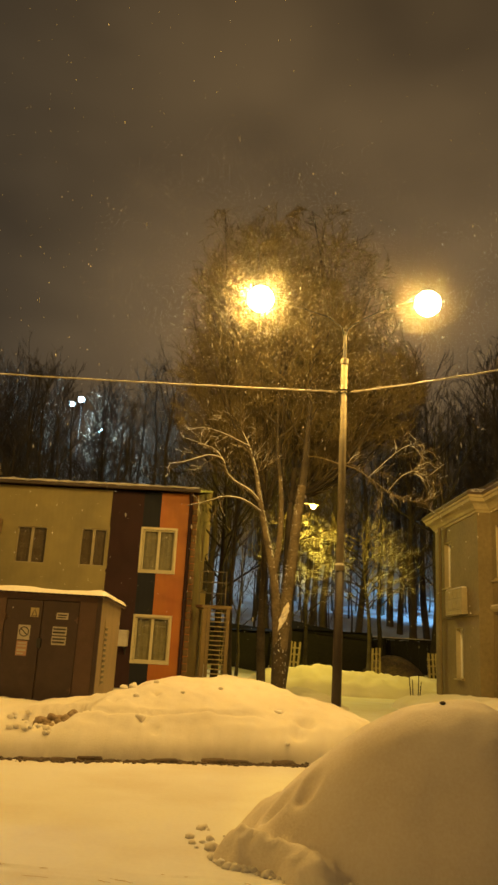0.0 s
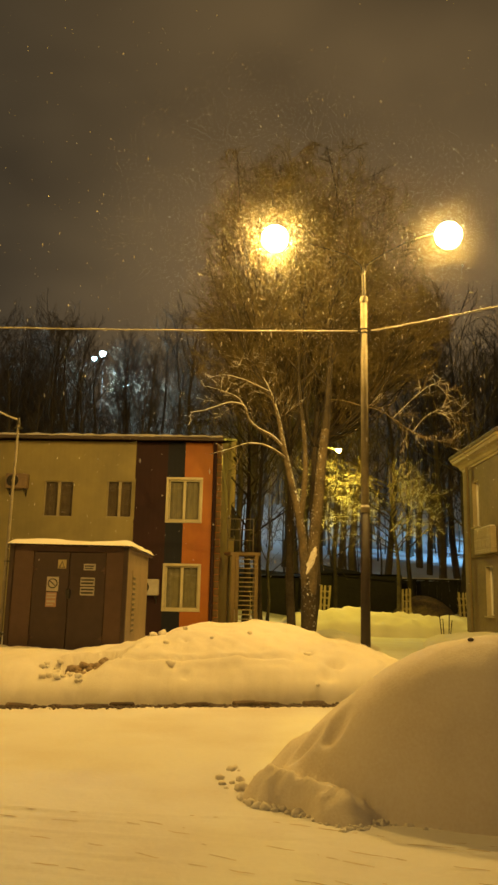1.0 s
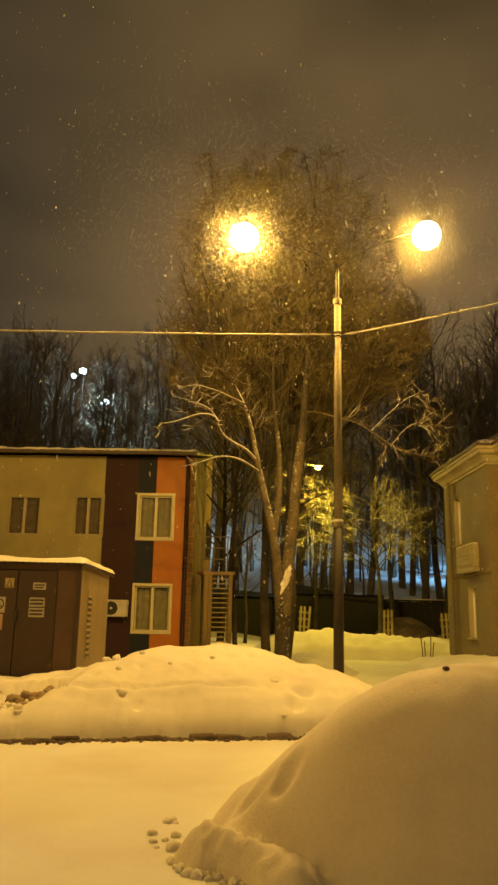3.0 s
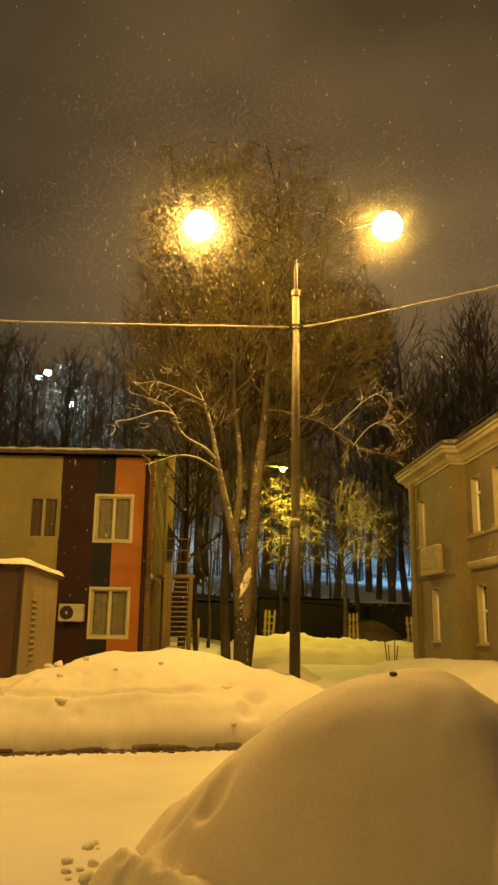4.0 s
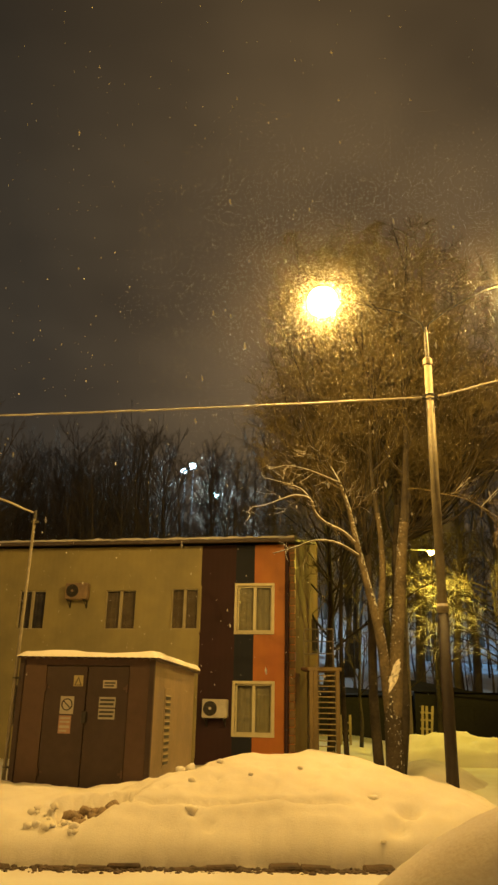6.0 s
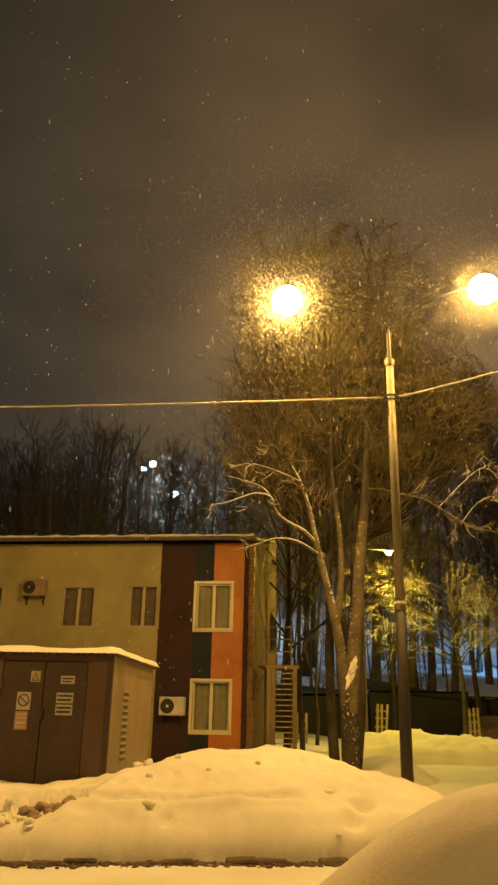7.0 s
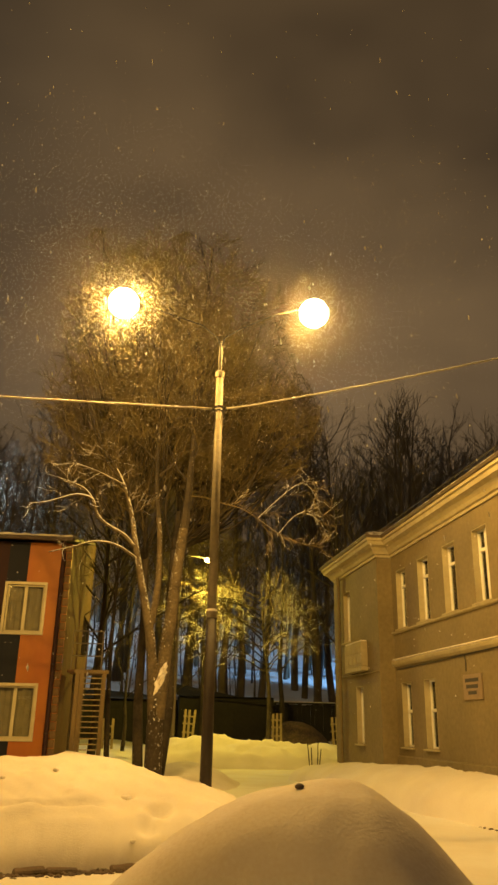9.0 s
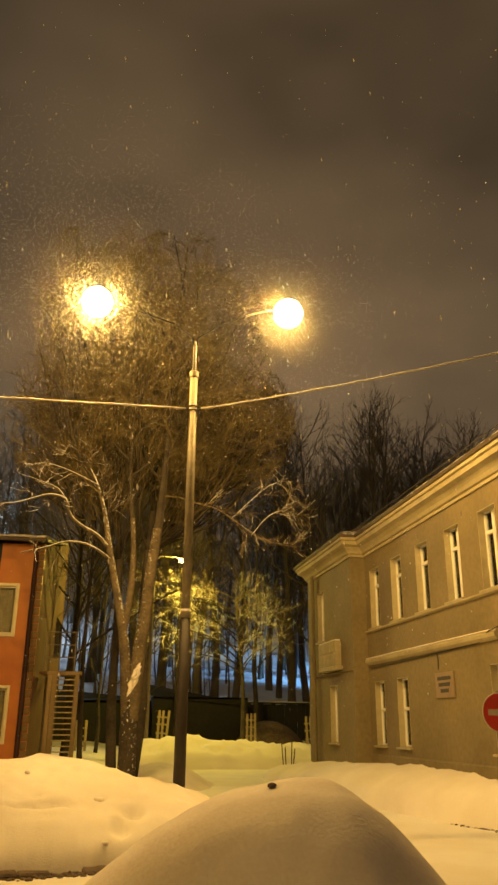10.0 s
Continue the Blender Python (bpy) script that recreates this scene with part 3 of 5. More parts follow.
def ruts():
    """Broken scrapes of tyres on the packed snow."""
    rng, s = random.Random(12), Shape()
    lines = [(6.00, -0.33, -0.3, 2.8), (5.90, -0.34, 0.1, 3.0), (5.66, -0.42, -0.5, 2.6), (5.52, -0.50, -0.6, 1.6), (5.36, -0.60, -0.5, 1.4), (5.2, -0.6, 0.0, 1.3), (5.0, -0.45, -1.3, 2.0), (4.6, -0.4, -1.0, 2.0), (5.85, -0.2, -2.4, -1.0), (5.6, -0.25, -2.2, -0.8)]
    for y0, m, a, b in lines:
        x = a
        while x < b:
            l = rng.uniform(0.03, 0.2)
            w = rng.uniform(0.002, 0.006)
            if rng.random() < 0.5:
                n = 6
                pts = []
                for i in range(n + 1):
                    px = x + l * i / n
                    py = y0 + m * px + 0.02 * math.sin(px * 5 + y0) + rng.gauss(0, 0.004)
                    q = w * math.sin(math.pi * (i + 0.3) / (n + 0.6)) + 0.002
                    pts.append((px, py, q))
                for (x0, y1, q0), (x1, y2, q1) in zip(pts, pts[1:]):
                    s.quad((x0, y1 - q0, land(x0, y1) + 0.004), (x1, y2 - q1, land(x1, y2) + 0.004), (x1, y2 + q1, land(x1, y2) + 0.0045), (x0, y1 + q0, land(x0, y1) + 0.0045))
            x += l + rng.uniform(0.0, 0.14)
    tagged(part("tyre_ruts", s, RUT), "broken dirty tyre scrapes on the packed snow", "tyre tracks", kind="stuff")


ruts()


def lumps():
    """Loose lumps of snow, broken off the banks."""
    spots = [(0.19, 6.80, 0.0, 0.06), (0.30, 6.62, 0.0, 0.05)]
    for i in range(110):
        x, y = random.uniform(0.08, 1.55), 5.2
        while heap(x, y) < 0.015 and y < 7.5:
            y += 0.02
        spots.append((x, y + random.gauss(-0.01, 0.035), 0.0, random.uniform(0.012, 0.042) * (1.15 - 0.35 * x)))
    for i in range(10):
        spots.append((random.uniform(0.0, 0.35), random.uniform(6.7, 7.3), 0.0, random.uniform(0.012, 0.04)))
    for i in range(26):
        x = random.gauss(-2.34, 0.15)
        y = kerb_y(x) + random.uniform(0.16, 0.5)
        spots.append((x, y, max(0.02, kerb_bank(x, y)), random.uniform(0.02, 0.06)))
    for x, y, r in ((-1.1, 13.0, 0.07), (-1.25, 13.1, 0.06), (-0.86, 11.88, 0.065), (1.21, 12.85, 0.065), (-1.0, 12.6, 0.045), (-0.75, 13.2, 0.04), (1.3, 12.05, 0.03), (-0.3, 12.9, 0.03), (0.3, 13.3, 0.035)):
        spots.append((x, y, kerb_bank(x, y) + r * 0.2, r))
    first = None
    for x, y, z, r in spots:
        s = Shape().ball((0, 0, 0), r, 1, 1, 1, 2)
        s.v = [tuple(Vector(v) * (1 + 0.55 * noise.noise(Vector(v) * (2.0 / r) + Vector((x * 9, y * 9, 0))))) for v in s.v]
        ob = new("snow_lump", s.mesh("snow_lump", SNOW, True))
        ob.matrix_basis = Matrix.Translation((x, y, z + r * 0.12)) @ Euler((0, 0, x * 7)).to_matrix().to_4x4() @ Matrix.Diagonal((1.15, 0.95, 0.9, 1))
        tagged(ob, "loose lump of snow broken off the bank", "snow lump", "snow lumps")


lumps()
# Brown lumps darken the hollow, standing in for its shade and dirt.
for i in range(44):
    a, q = random.uniform(0, 6.283), math.sqrt(random.random())
    x, k = -2.00 + 0.36 * q * math.cos(a), 0.72 + 0.24 * q * math.sin(a) + 0.22 * q * math.cos(a)
    r, y = random.uniform(0.035, 0.085), kerb_y(x) + k
    clump = Shape().ball((0, 0, 0), r, 1, 1, 1, 2)
    clump.v = [tuple(Vector(v) * (1 + 0.6 * noise.noise(Vector(v) * (1.6 / r) + Vector((i * 3.1, 0, 0))))) for v in clump.v]
    ob = part("hollow_shade_lump", clump, DIRT_SHADE, smooth=True)
    ob.location = (x, y, kerb_bank(x, y) + 0.3 * r)
    tagged(ob, "brown snow lump imitating dirt and shade in the hollow", "snow lump", "trodden lumps")
lump = Shape().ball((0, 0, 0), 0.020, 1.3, 1, 0.8, 2)
ob = part("clod", lump, DIRTY_SNOW, smooth=True)
ob.location = (2.01, 6.65, heap(2.01, 6.65) + 0.012)
tagged(ob, "dark frozen clod on top of the snow heap", "clod")


# ---- house with coloured panels ----
A = thing("panel_house", pose(-2, 25.3, 0, 0, 0, -3), "two-storey house clad in cream, maroon, navy and orange siding", "house")
A_HOLES = [(-0.30, 0.74, 3.86, 5.19), (-0.30, 0.77, 1.06, 2.41),
           (-2.32, -1.50, 3.93, 5.12), (-4.40, -3.44, 3.92, 5.09), (-7.24, -6.36, 3.92, 5.09), (-7.15, -6.22, 1.10, 2.30), (-9.6, -8.7, 3.92, 5.09), (-9.6, -8.7, 1.1, 2.3)]


def a_colour(u, z):
    return 0 if u < -1.42 else 1 if u < -0.36 else 2 if u < 0.21 else 3


front = wall([-11, -1.42, -0.36, 0.21, 1.4], [-0.2, 6.42], A_HOLES, 0.3, a_colour)
part("front_wall", front, [CREAM, MAROON, BLUE, ORANGE], A, "ribbed siding in cream, maroon, navy and orange")
window(A, *A_HOLES[0], 0.06, casing=0.075, sill=False, pvc=CREAM_PVC)
window(A, *A_HOLES[1], 0.06, casing=0.075, sill=False, pvc=CREAM_PVC)
for i, h in enumerate(A_HOLES[2:]):
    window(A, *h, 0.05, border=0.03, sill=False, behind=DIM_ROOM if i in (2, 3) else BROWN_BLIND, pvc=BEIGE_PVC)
part("edge_strip", Shape().box(-1.47, -0.035, 0.4, -1.40, 0.0, 3.75, 0.006).box(-1.45, -0.03, 3.85, -1.39, 0.0, 5.2, 0.006), CREAM, A)
# the side wall's top rises to the back under a mono-pitch roof
side = Shape()
for u0, u1 in ((1.1, 1.4), (-11.0, -10.7)):
    near, far = ((0.3, -0.2), (7.5, -0.2), (7.5, 8.0), (0.3, 6.46))[::-1], ((0.3, -0.2), (7.5, -0.2), (7.5, 8.0), (0.3, 6.46))
    side.quad(*[(u1, v, z) for v, z in far]).quad(*[(u0, v, z) for v, z in near])
    for (v0, z0), (v1, z1) in zip(far, far[1:] + far[:1]):
        side.quad((u0, v0, z0), (u0, v1, z1), (u1, v1, z1), (u1, v0, z0))
side.box(-10.7, 7.2, -0.2, 1.1, 7.5, 7.98)
part("side_wall", side, SIDE_WALL, A, "ochre plastered side wall")
roof = Shape()
rim_low, rim_high = [(-11.4, -0.42, 6.42), (1.43, -0.42, 6.42), (1.43, 7.7, 8.05), (-11.4, 7.7, 8.05)], [(-11.4, -0.42, 6.5), (1.43, -0.42, 6.5), (1.43, 7.7, 8.13), (-11.4, 7.7, 8.13)]
roof.quad(*rim_high).quad(*reversed(rim_low))
for a in range(4):
    b = (a + 1) % 4
    roof.quad(rim_low[a], rim_low[b], rim_high[b], rim_high[a])
part("roof", roof, ROOFING, A, "low roof of dark sheet under snow")
gutter = Shape().tube([(-11.4 + 0.495 * i, -0.44, 6.47 + 0.006 * math.sin(i * 1.7)) for i in range(27)], 0.062, 10)
part("gutter", gutter, ROOFING, A, "weathered eaves gutter with old snow")
cap = Shape()
prev = None
for i in range(129):
    u = -11.35 + 0.1 * i
    top = 6.60 + 0.03 * fbm(u, 0.0, 1.3, 2.0) + 0.035 * fbm(u, 0.0, 4.0)
    ringp = [(u, -0.47, 6.53), (u, -0.50, (6.53 + top) / 2), (u, -0.40, top), (u, 0.3, top + 0.10), (u, 2.5, 7.09)]
    if prev:
        for a in range(4):
            cap.quad(prev[a], prev[a + 1], ringp[a + 1], ringp[a])
    prev = ringp
part("roof_snow", cap, SNOW, A, "crusted snow along the eaves", True)
pipe = Shape().tube([(1.2, -0.35, 6.45), (1.2, -0.30, 6.32), (1.2, -0.08, 6.05), (1.2, -0.08, 0.4), (1.2, -0.2, 0.25)], 0.065, 12)
part("drainpipe", pipe, MAROON, A, "dark maroon drainpipe", True)
for z in (1.2, 3.0, 4.8):
    part("pipe_clip", Shape().ring((1.2, -0.08, z), (0, 0, 1), 0.07, 0.012, 12).box(1.19, -0.04, z - 0.01, 1.21, 0.0, z + 0.01), DARK_METAL, A)
quoin = new("quoin_brick", Shape().box(-0.07, -0.02, -0.10, 0.09, 0.02, 0.10, 0.008).mesh("quoin_brick", BRICK))
quoin.parent = A
quoin.location = (1.33, -0.012, 0.5)
for i in range(1, 27):
    q = quoin.copy()
    scene.collection.objects.link(q)
    q.location = (1.33 + (0.012 if i % 2 else -0.006), -0.012, 0.5 + 0.222 * i)
# a side window, and a downpipe further back
sw = part("side_window", Shape().box(1.402, 5.2, 3.75, 1.52, 5.28, 4.85).box(1.402, 6.12, 3.75, 1.52, 6.2, 4.85).box(1.402, 5.28, 3.75, 1.52, 6.12, 3.83).box(1.402, 5.28, 4.77, 1.52, 6.12, 4.85), DARK_METAL, A, "dark projecting window frame")
# Opaque pane in the dark colour of an unlit room.
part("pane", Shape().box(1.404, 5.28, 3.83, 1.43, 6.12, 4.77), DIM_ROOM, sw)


def ac_unit(m, label, shell):
    t = thing("air_conditioner", m, label, "air conditioner", "outdoor air conditioners")
    part("body", Shape().box(-0.40, -0.30, -0.28, 0.40, 0.0, 0.28, 0.03), shell, t)
    # Dark disc on the shell stands in for the shaded fan opening.
    part("fan_shade_disc", Shape().disc((-0.13, -0.304, 0.0), (0, 1, 0), 0.22, 0.012, 28), DARK_METAL, t)
    g = Shape()
    for r in (0.06, 0.11, 0.16, 0.215):
        g.ring((-0.13, -0.318, 0.0), (0, 1, 0), r, 0.005, 28)
    for i in range(8):
        a = i * math.pi / 8
        g.tube([(-0.13 - 0.215 * math.cos(a), -0.316, -0.215 * math.sin(a)), (-0.13 + 0.215 * math.cos(a), -0.316, 0.215 * math.sin(a))], 0.004, 4)
    part("fan_grille", g, DARK_METAL, t)
    part("fan_hub", Shape().disc((-0.13, -0.322, 0.0), (0, 1, 0), 0.045, 0.02, 16), shell, t, "pale fan hub")
    part("side_cover", Shape().box(0.22, -0.325, -0.2, 0.37, -0.295, 0.16, 0.012), shell, t)
    for x in (-0.3, 0.3):
        part("bracket", Shape().box(x - 0.02, -0.34, -0.33, x + 0.02, 0.05, -0.29).box(x - 0.02, 0.02, -0.55, x + 0.02, 0.05, -0.29).tube([(x, -0.3, -0.31), (x, 0.03, -0.53)], 0.012, 6), DARK_METAL, t)
    return t


AM = pose(-2, 25.3, 0, 0, 0, -3)
ac_unit(AM @ pose(-5.25, -0.06, 5.03) @ Matrix.Scale(0.88, 4), "dull brownish outdoor air conditioner on the cream upper wall", AC_DULL)
ac_unit(AM @ pose(-0.82, -0.06, 1.72) @ Matrix.Scale(0.9, 4), "white outdoor air conditioner on the maroon lower wall", AC_WHITE)

# gate of slatted steel beside the house
gate = thing("slatted_gate", AM @ pose(1.86, 0.25, 0.3), "tall ochre steel gate with horizontal slats", "gate")
part("gate_frame", Shape().box(-0.06, 0, 0, 0.06, 0.08, 2.5, 0.008).box(0.69, 0, 0, 0.80, 0.08, 2.5, 0.008).box(-0.1, -0.01, 2.5, 0.86, 0.1, 2.60, 0.008).box(0.06, 0.01, 0.02, 0.69, 0.07, 0.10, 0.004), GATE_PAINT, gate)
slat = Shape().box(0.19, 0.02, -0.016, 0.688, 0.05, 0.016, 0.004).mesh("slat", FENCE_WOOD)
for i in range(16):
    s = new("slat", slat)
    s.parent = gate
    s.location = (0, 0, 0.2 + 0.145 * i)
part("gate_stile", Shape().box(0.07, 0.012, 0.1, 0.18, 0.07, 2.5, 0.004), GATE_PAINT, gate)
rail = thing("stair_railing", AM @ pose(1.62, 0.6, 2.95), "thin steel railing above the slatted gate", "railing")
for z in (0.35, 0.7, 1.05):
    part("rail", Shape().tube([(0, 0, z), (0.86, 0, z)], 0.018, 6), STEEL, rail)
for x in (0, 0.42, 0.85):
    part("post", Shape().tube([(x, 0.0, -0.06), (x, 0.0, 1.05)], 0.02, 6), STEEL, rail)
part("landing", Shape().box(-0.1, -0.05, -0.12, 0.9, 1.2, -0.04, 0.01), SIDE_WALL, rail)
for x in (0.0, 0.85):
    part("support", Shape().tube([(x, 1.1, -2.75), (x, 1.1, -0.1)], 0.04, 8), STEEL, rail)


# ---- transformer booth ----
B = thing("transformer_booth", (-1.80, 13.62, 0.0), "brown sheet-metal transformer booth with snow on its roof", "transformer booth")
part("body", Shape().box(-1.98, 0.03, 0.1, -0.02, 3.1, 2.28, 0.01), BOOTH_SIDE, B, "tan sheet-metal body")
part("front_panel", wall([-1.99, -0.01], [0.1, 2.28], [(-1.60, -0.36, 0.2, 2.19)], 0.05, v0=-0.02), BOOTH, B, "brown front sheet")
for a in (-2.01, -0.07):
    part("corner_post", Shape().box(a, -0.045, 0.1, a + 0.08, 0.02, 2.28, 0.01), BOOTH_DOOR, B)
for a, b in ((-1.595, -0.985), (-0.975, -0.365)):
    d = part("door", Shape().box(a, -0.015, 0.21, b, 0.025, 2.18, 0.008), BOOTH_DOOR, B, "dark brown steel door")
    for z in (0.75, 1.88):
        x = a + 0.01 if a < -1.5 else b - 0.01
        part("hinge", Shape().tube([(x, -0.03, z - 0.05), (x, -0.03, z + 0.05)], 0.018, 8).box(x - 0.06, -0.026, z - 0.015, x + 0.06, -0.016, z + 0.015), BOOTH, d)
part("lock", Shape().box(-1.02, -0.05, 1.40, -0.94, -0.014, 1.56, 0.01).disc((-0.98, -0.055, 1.48), (0, 1, 0), 0.03, 0.02, 14), DARK_METAL, B)
rs = Shape()
prev = None
for i in range(85):
    x = -2.02 + 2.08 * i / 84
    z = 2.30 + 0.018 * math.sin(i * 2 * math.pi / 4)
    row = [(x, -0.11, z), (x, 3.2, z - 0.02), (x, 3.2, z - 0.035), (x, -0.11, z - 0.015)]
    if prev:
        for a in range(4):
            rs.quad(prev[a], prev[(a + 1) % 4], row[(a + 1) % 4], row[a])
    prev = row
part("roof", rs, BOOTH, B, "corrugated roof sheet")
sn = Shape()
xs = [-2.04 + 2.12 * i / 40 for i in range(41)]
ys = [-0.14 + 3.3 * j / 30 for j in range(31)]
for y in ys:
    for x in xs:
        e = min((x + 2.04) / 0.09, (0.08 - x) / 0.09, (y + 0.14) / 0.07, 1.0)
        sn.v.append((x, y, 2.302 + max(0.0, e) ** 0.5 * (0.085 + 0.03 * fbm(x, y, 1.6, 3.0) + 0.02 * math.sin(x * 4 + 1))))
sn.f = [(j * 41 + i, j * 41 + i + 1, (j + 1) * 41 + i + 1, (j + 1) * 41 + i) for j in range(30) for i in range(40)]
sn.m = [0] * len(sn.f)
part("roof_snow", sn, SNOW, B, "smooth snow layer on the roof", True)
lou = part("louvre", Shape().box(-0.03, 0.80, 0.80, -0.015, 1.26, 1.92, 0.003), BOOTH_SIDE, B)
blade = Shape()
blade.quad((0.004, 0.06, 0.02), (0.014, 0.06, 0.0), (0.014, 0.38, 0.0), (0.004, 0.38, 0.02)).quad((0.004, 0.06, 0.016), (0.004, 0.38, 0.016), (0.011, 0.38, -0.003), (0.011, 0.06, -0.003))
blade.quad((0.014, 0.06, 0.0), (0.011, 0.06, -0.003), (0.011, 0.38, -0.003), (0.014, 0.38, 0.0))
bm_ = blade.mesh("louvre_blade", BOOTH_SIDE)
# Raised dark strips stand in for the shade inside the slots.
slot = Shape().box(0.001, 0.06, -0.045, 0.0075, 0.38, 0.0).mesh("louvre_slot_shade", DARK_METAL)
for i in range(11):
    for me, nm in ((bm_, "louvre_blade"), (slot, "louvre_slot_shade")):
        o = new(nm, me)
        o.parent = lou
        o.location = (-0.018, 0.81, 0.88 + 0.092 * i)


BX, BZ = 0.08, 0.12


def notice(x0, z0, x1, z1, mat, bars, name="notice", symbol=None):
    x0, x1, z0, z1 = x0 + BX, x1 + BX, z0 + BZ, z1 + BZ
    p = part(name, Shape().box(x0, -0.021, z0, x1, -0.016, z1), mat, B)
    for a, b, c, d in bars:
        part("print", Shape().box(x0 + a * (x1 - x0), -0.0235, z0 + b * (z1 - z0), x0 + c * (x1 - x0), -0.0212, z0 + d * (z1 - z0)), INK if mat != FADED_RED else SIGN_WHITE, p)
    return p


tri = notice(-1.26, 1.78, -1.12, 1.93, SIGN_YELLOW, [])
part("warning_triangle", Shape().quad(*[(BX + x, -0.0235, BZ + z) for x, z in ((-1.245, 1.79), (-1.135, 1.79), (-1.19, 1.915))]), INK, tri)
part("triangle_field", Shape().quad(*[(BX + x, -0.025, BZ + z) for x, z in ((-1.225, 1.802), (-1.155, 1.802), (-1.19, 1.885))]), SIGN_YELLOW, tri)
notice(-0.82, 1.76, -0.62, 1.87, SIGN_WHITE, [(0.1, 0.55, 0.9, 0.75), (0.1, 0.2, 0.8, 0.38)])
notice(-0.86, 1.34, -0.62, 1.48, SIGN_WHITE, [(0.06, 0.6, 0.94, 0.8), (0.06, 0.2, 0.9, 0.42)])
notice(-0.86, 1.50, -0.62, 1.64, SIGN_WHITE, [(0.06, 0.6, 0.94, 0.8), (0.06, 0.2, 0.9, 0.42)])
ban = notice(-1.43, 1.40, -1.23, 1.64, SIGN_WHITE, [])
part("ban_ring", Shape().ring((BX - 1.33, -0.024, BZ + 1.53), (0, 1, 0), 0.075, 0.009, 24).tube([(BX - 1.385, -0.024, BZ + 1.58), (BX - 1.275, -0.024, BZ + 1.48)], 0.008, 5), INK, ban)
notice(-1.43, 1.14, -1.25, 1.38, FADED_RED, [(0.1, 0.8, 0.9, 0.9), (0.1, 0.6, 0.9, 0.7), (0.1, 0.3, 0.9, 0.45), (0.1, 0.1, 0.7, 0.2)])

# service mast with its cable, at the booth's corner
mast = thing("service_mast", (-3.86, 13.58, 0.0), "slim steel service mast at the booth corner with rimed cable", "cable mast")
part("pipe", Shape().tube([(0.0, 0, 0.1), (0.0, 0, 2.0), (0.02, 0, 4.42)], [0.03, 0.03, 0.022], 10), STEEL, mast, smooth=True)
part("cap", Shape().tube([(0.02, 0, 4.38), (0.02, 0, 4.50)], [0.035, 0.02], 10).box(-0.03, -0.02, 4.30, 0.09, 0.02, 4.34, 0.006), DARK_METAL, mast)
for z in (0.8, 2.0):
    part("clamp", Shape().ring((0, 0, z), (0, 0, 1), 0.036, 0.008, 12).box(0.0, -0.02, z - 0.015, 0.08, 0.02, z + 0.015), DARK_METAL, mast)


def sagging(a, b, sag, n=24, wobble=0.0):
    a, b = Vector(a), Vector(b)
    return [a.lerp(b, i / n) - Vector((0, 0, sag * 4 * (i / n) * (1 - i / n) + wobble * math.sin(i * 2.3))) for i in range(n + 1)]


ob = part("cable", Shape().tube(sagging((-3.84, 13.58, 4.46), (-9.5, 12.6, 7.9), 0.35, 30, 0.006), 0.016, 6), CABLE)
tagged(ob, "rimed cable running up from the service mast", "cable")

# ---- plastered house ----
CM = pose(8.0, 22.0, 0, 0, 0, -90)
C = thing("plastered_house", CM, "two-storey olive plastered house with a deep pale cornice", "house")
C_UP = [(22 - y, 22 - y + 0.68, 3.88, 5.37) for y in (21.65, 20.12, 18.57, 17.01, 15.50, 13.95, 12.4, 10.85)]
C_LOW = [(22 - y, 22 - y + 0.68, 1.08, 2.57) for y in (21.60, 20.10, 15.55, 13.9, 12.3)]
part("front_wall", wall([0.0, 15.0], [-0.2, 5.85], C_UP + C_LOW, 0.45), PLASTER, C, "olive plaster wall")
BAY_OUT, BAY_END = 0.41, -4.15
BAY = [(-3.25, -2.55, 3.84, 5.30), (-2.14, -1.46, 1.09, 2.56)]
bay = wall([BAY_END, 0.0], [-0.2, 5.85], BAY, 0.38, v0=-BAY_OUT)
bay.box(-0.45, -0.03, -0.2, 0.0, 0.0, 5.85)
part("bay_wall", bay, PLASTER, C, "olive plaster bay")
back = Shape().box(BAY_END, -0.03, -0.2, -3.7, 9.0, 5.85).box(-3.7, 8.6, -0.2, 15, 9.0, 5.85).box(14.6, 0.45, -0.2, 15.0, 8.6, 5.85)
part("back_wall", back, PLASTER, C)


def jambs(h, v0, depth):
    a, b, c, d = h
    s = Shape()
    for x0, x1 in ((a, a + 0.012), (b - 0.012, b)):
        s.box(x0, v0 - 0.004, c, x1, v0 + depth, d)
    s.box(a + 0.012, v0 - 0.004, d - 0.012, b - 0.012, v0 + depth, d)
    return s


def c_window(h, v0=0.0, transom=0.72, dark=False, mull=()):
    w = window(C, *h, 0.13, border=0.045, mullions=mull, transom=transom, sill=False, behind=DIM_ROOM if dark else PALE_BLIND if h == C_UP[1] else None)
    for o in (w,):
        o.location = (0, v0, 0)
    part("reveal", jambs(h, 0.0, 0.13), STUCCO, w, "pale painted reveal")
    part("sill", Shape().box(h[0] - 0.06, -0.08, h[2] - 0.045, h[1] + 0.06, 0.13, h[2] - 0.004, 0.008), STUCCO, w)
    return w


for i, h in enumerate(C_UP):
    c_window(h, dark=i in (2, 3, 4), mull=(0.5,) if i > 2 else ())
for i, h in enumerate(C_LOW):
    c_window(h, dark=True, transom=0.55)
for h in BAY:
    c_window(h, -BAY_OUT, transom=None, dark=h[2] > 3)


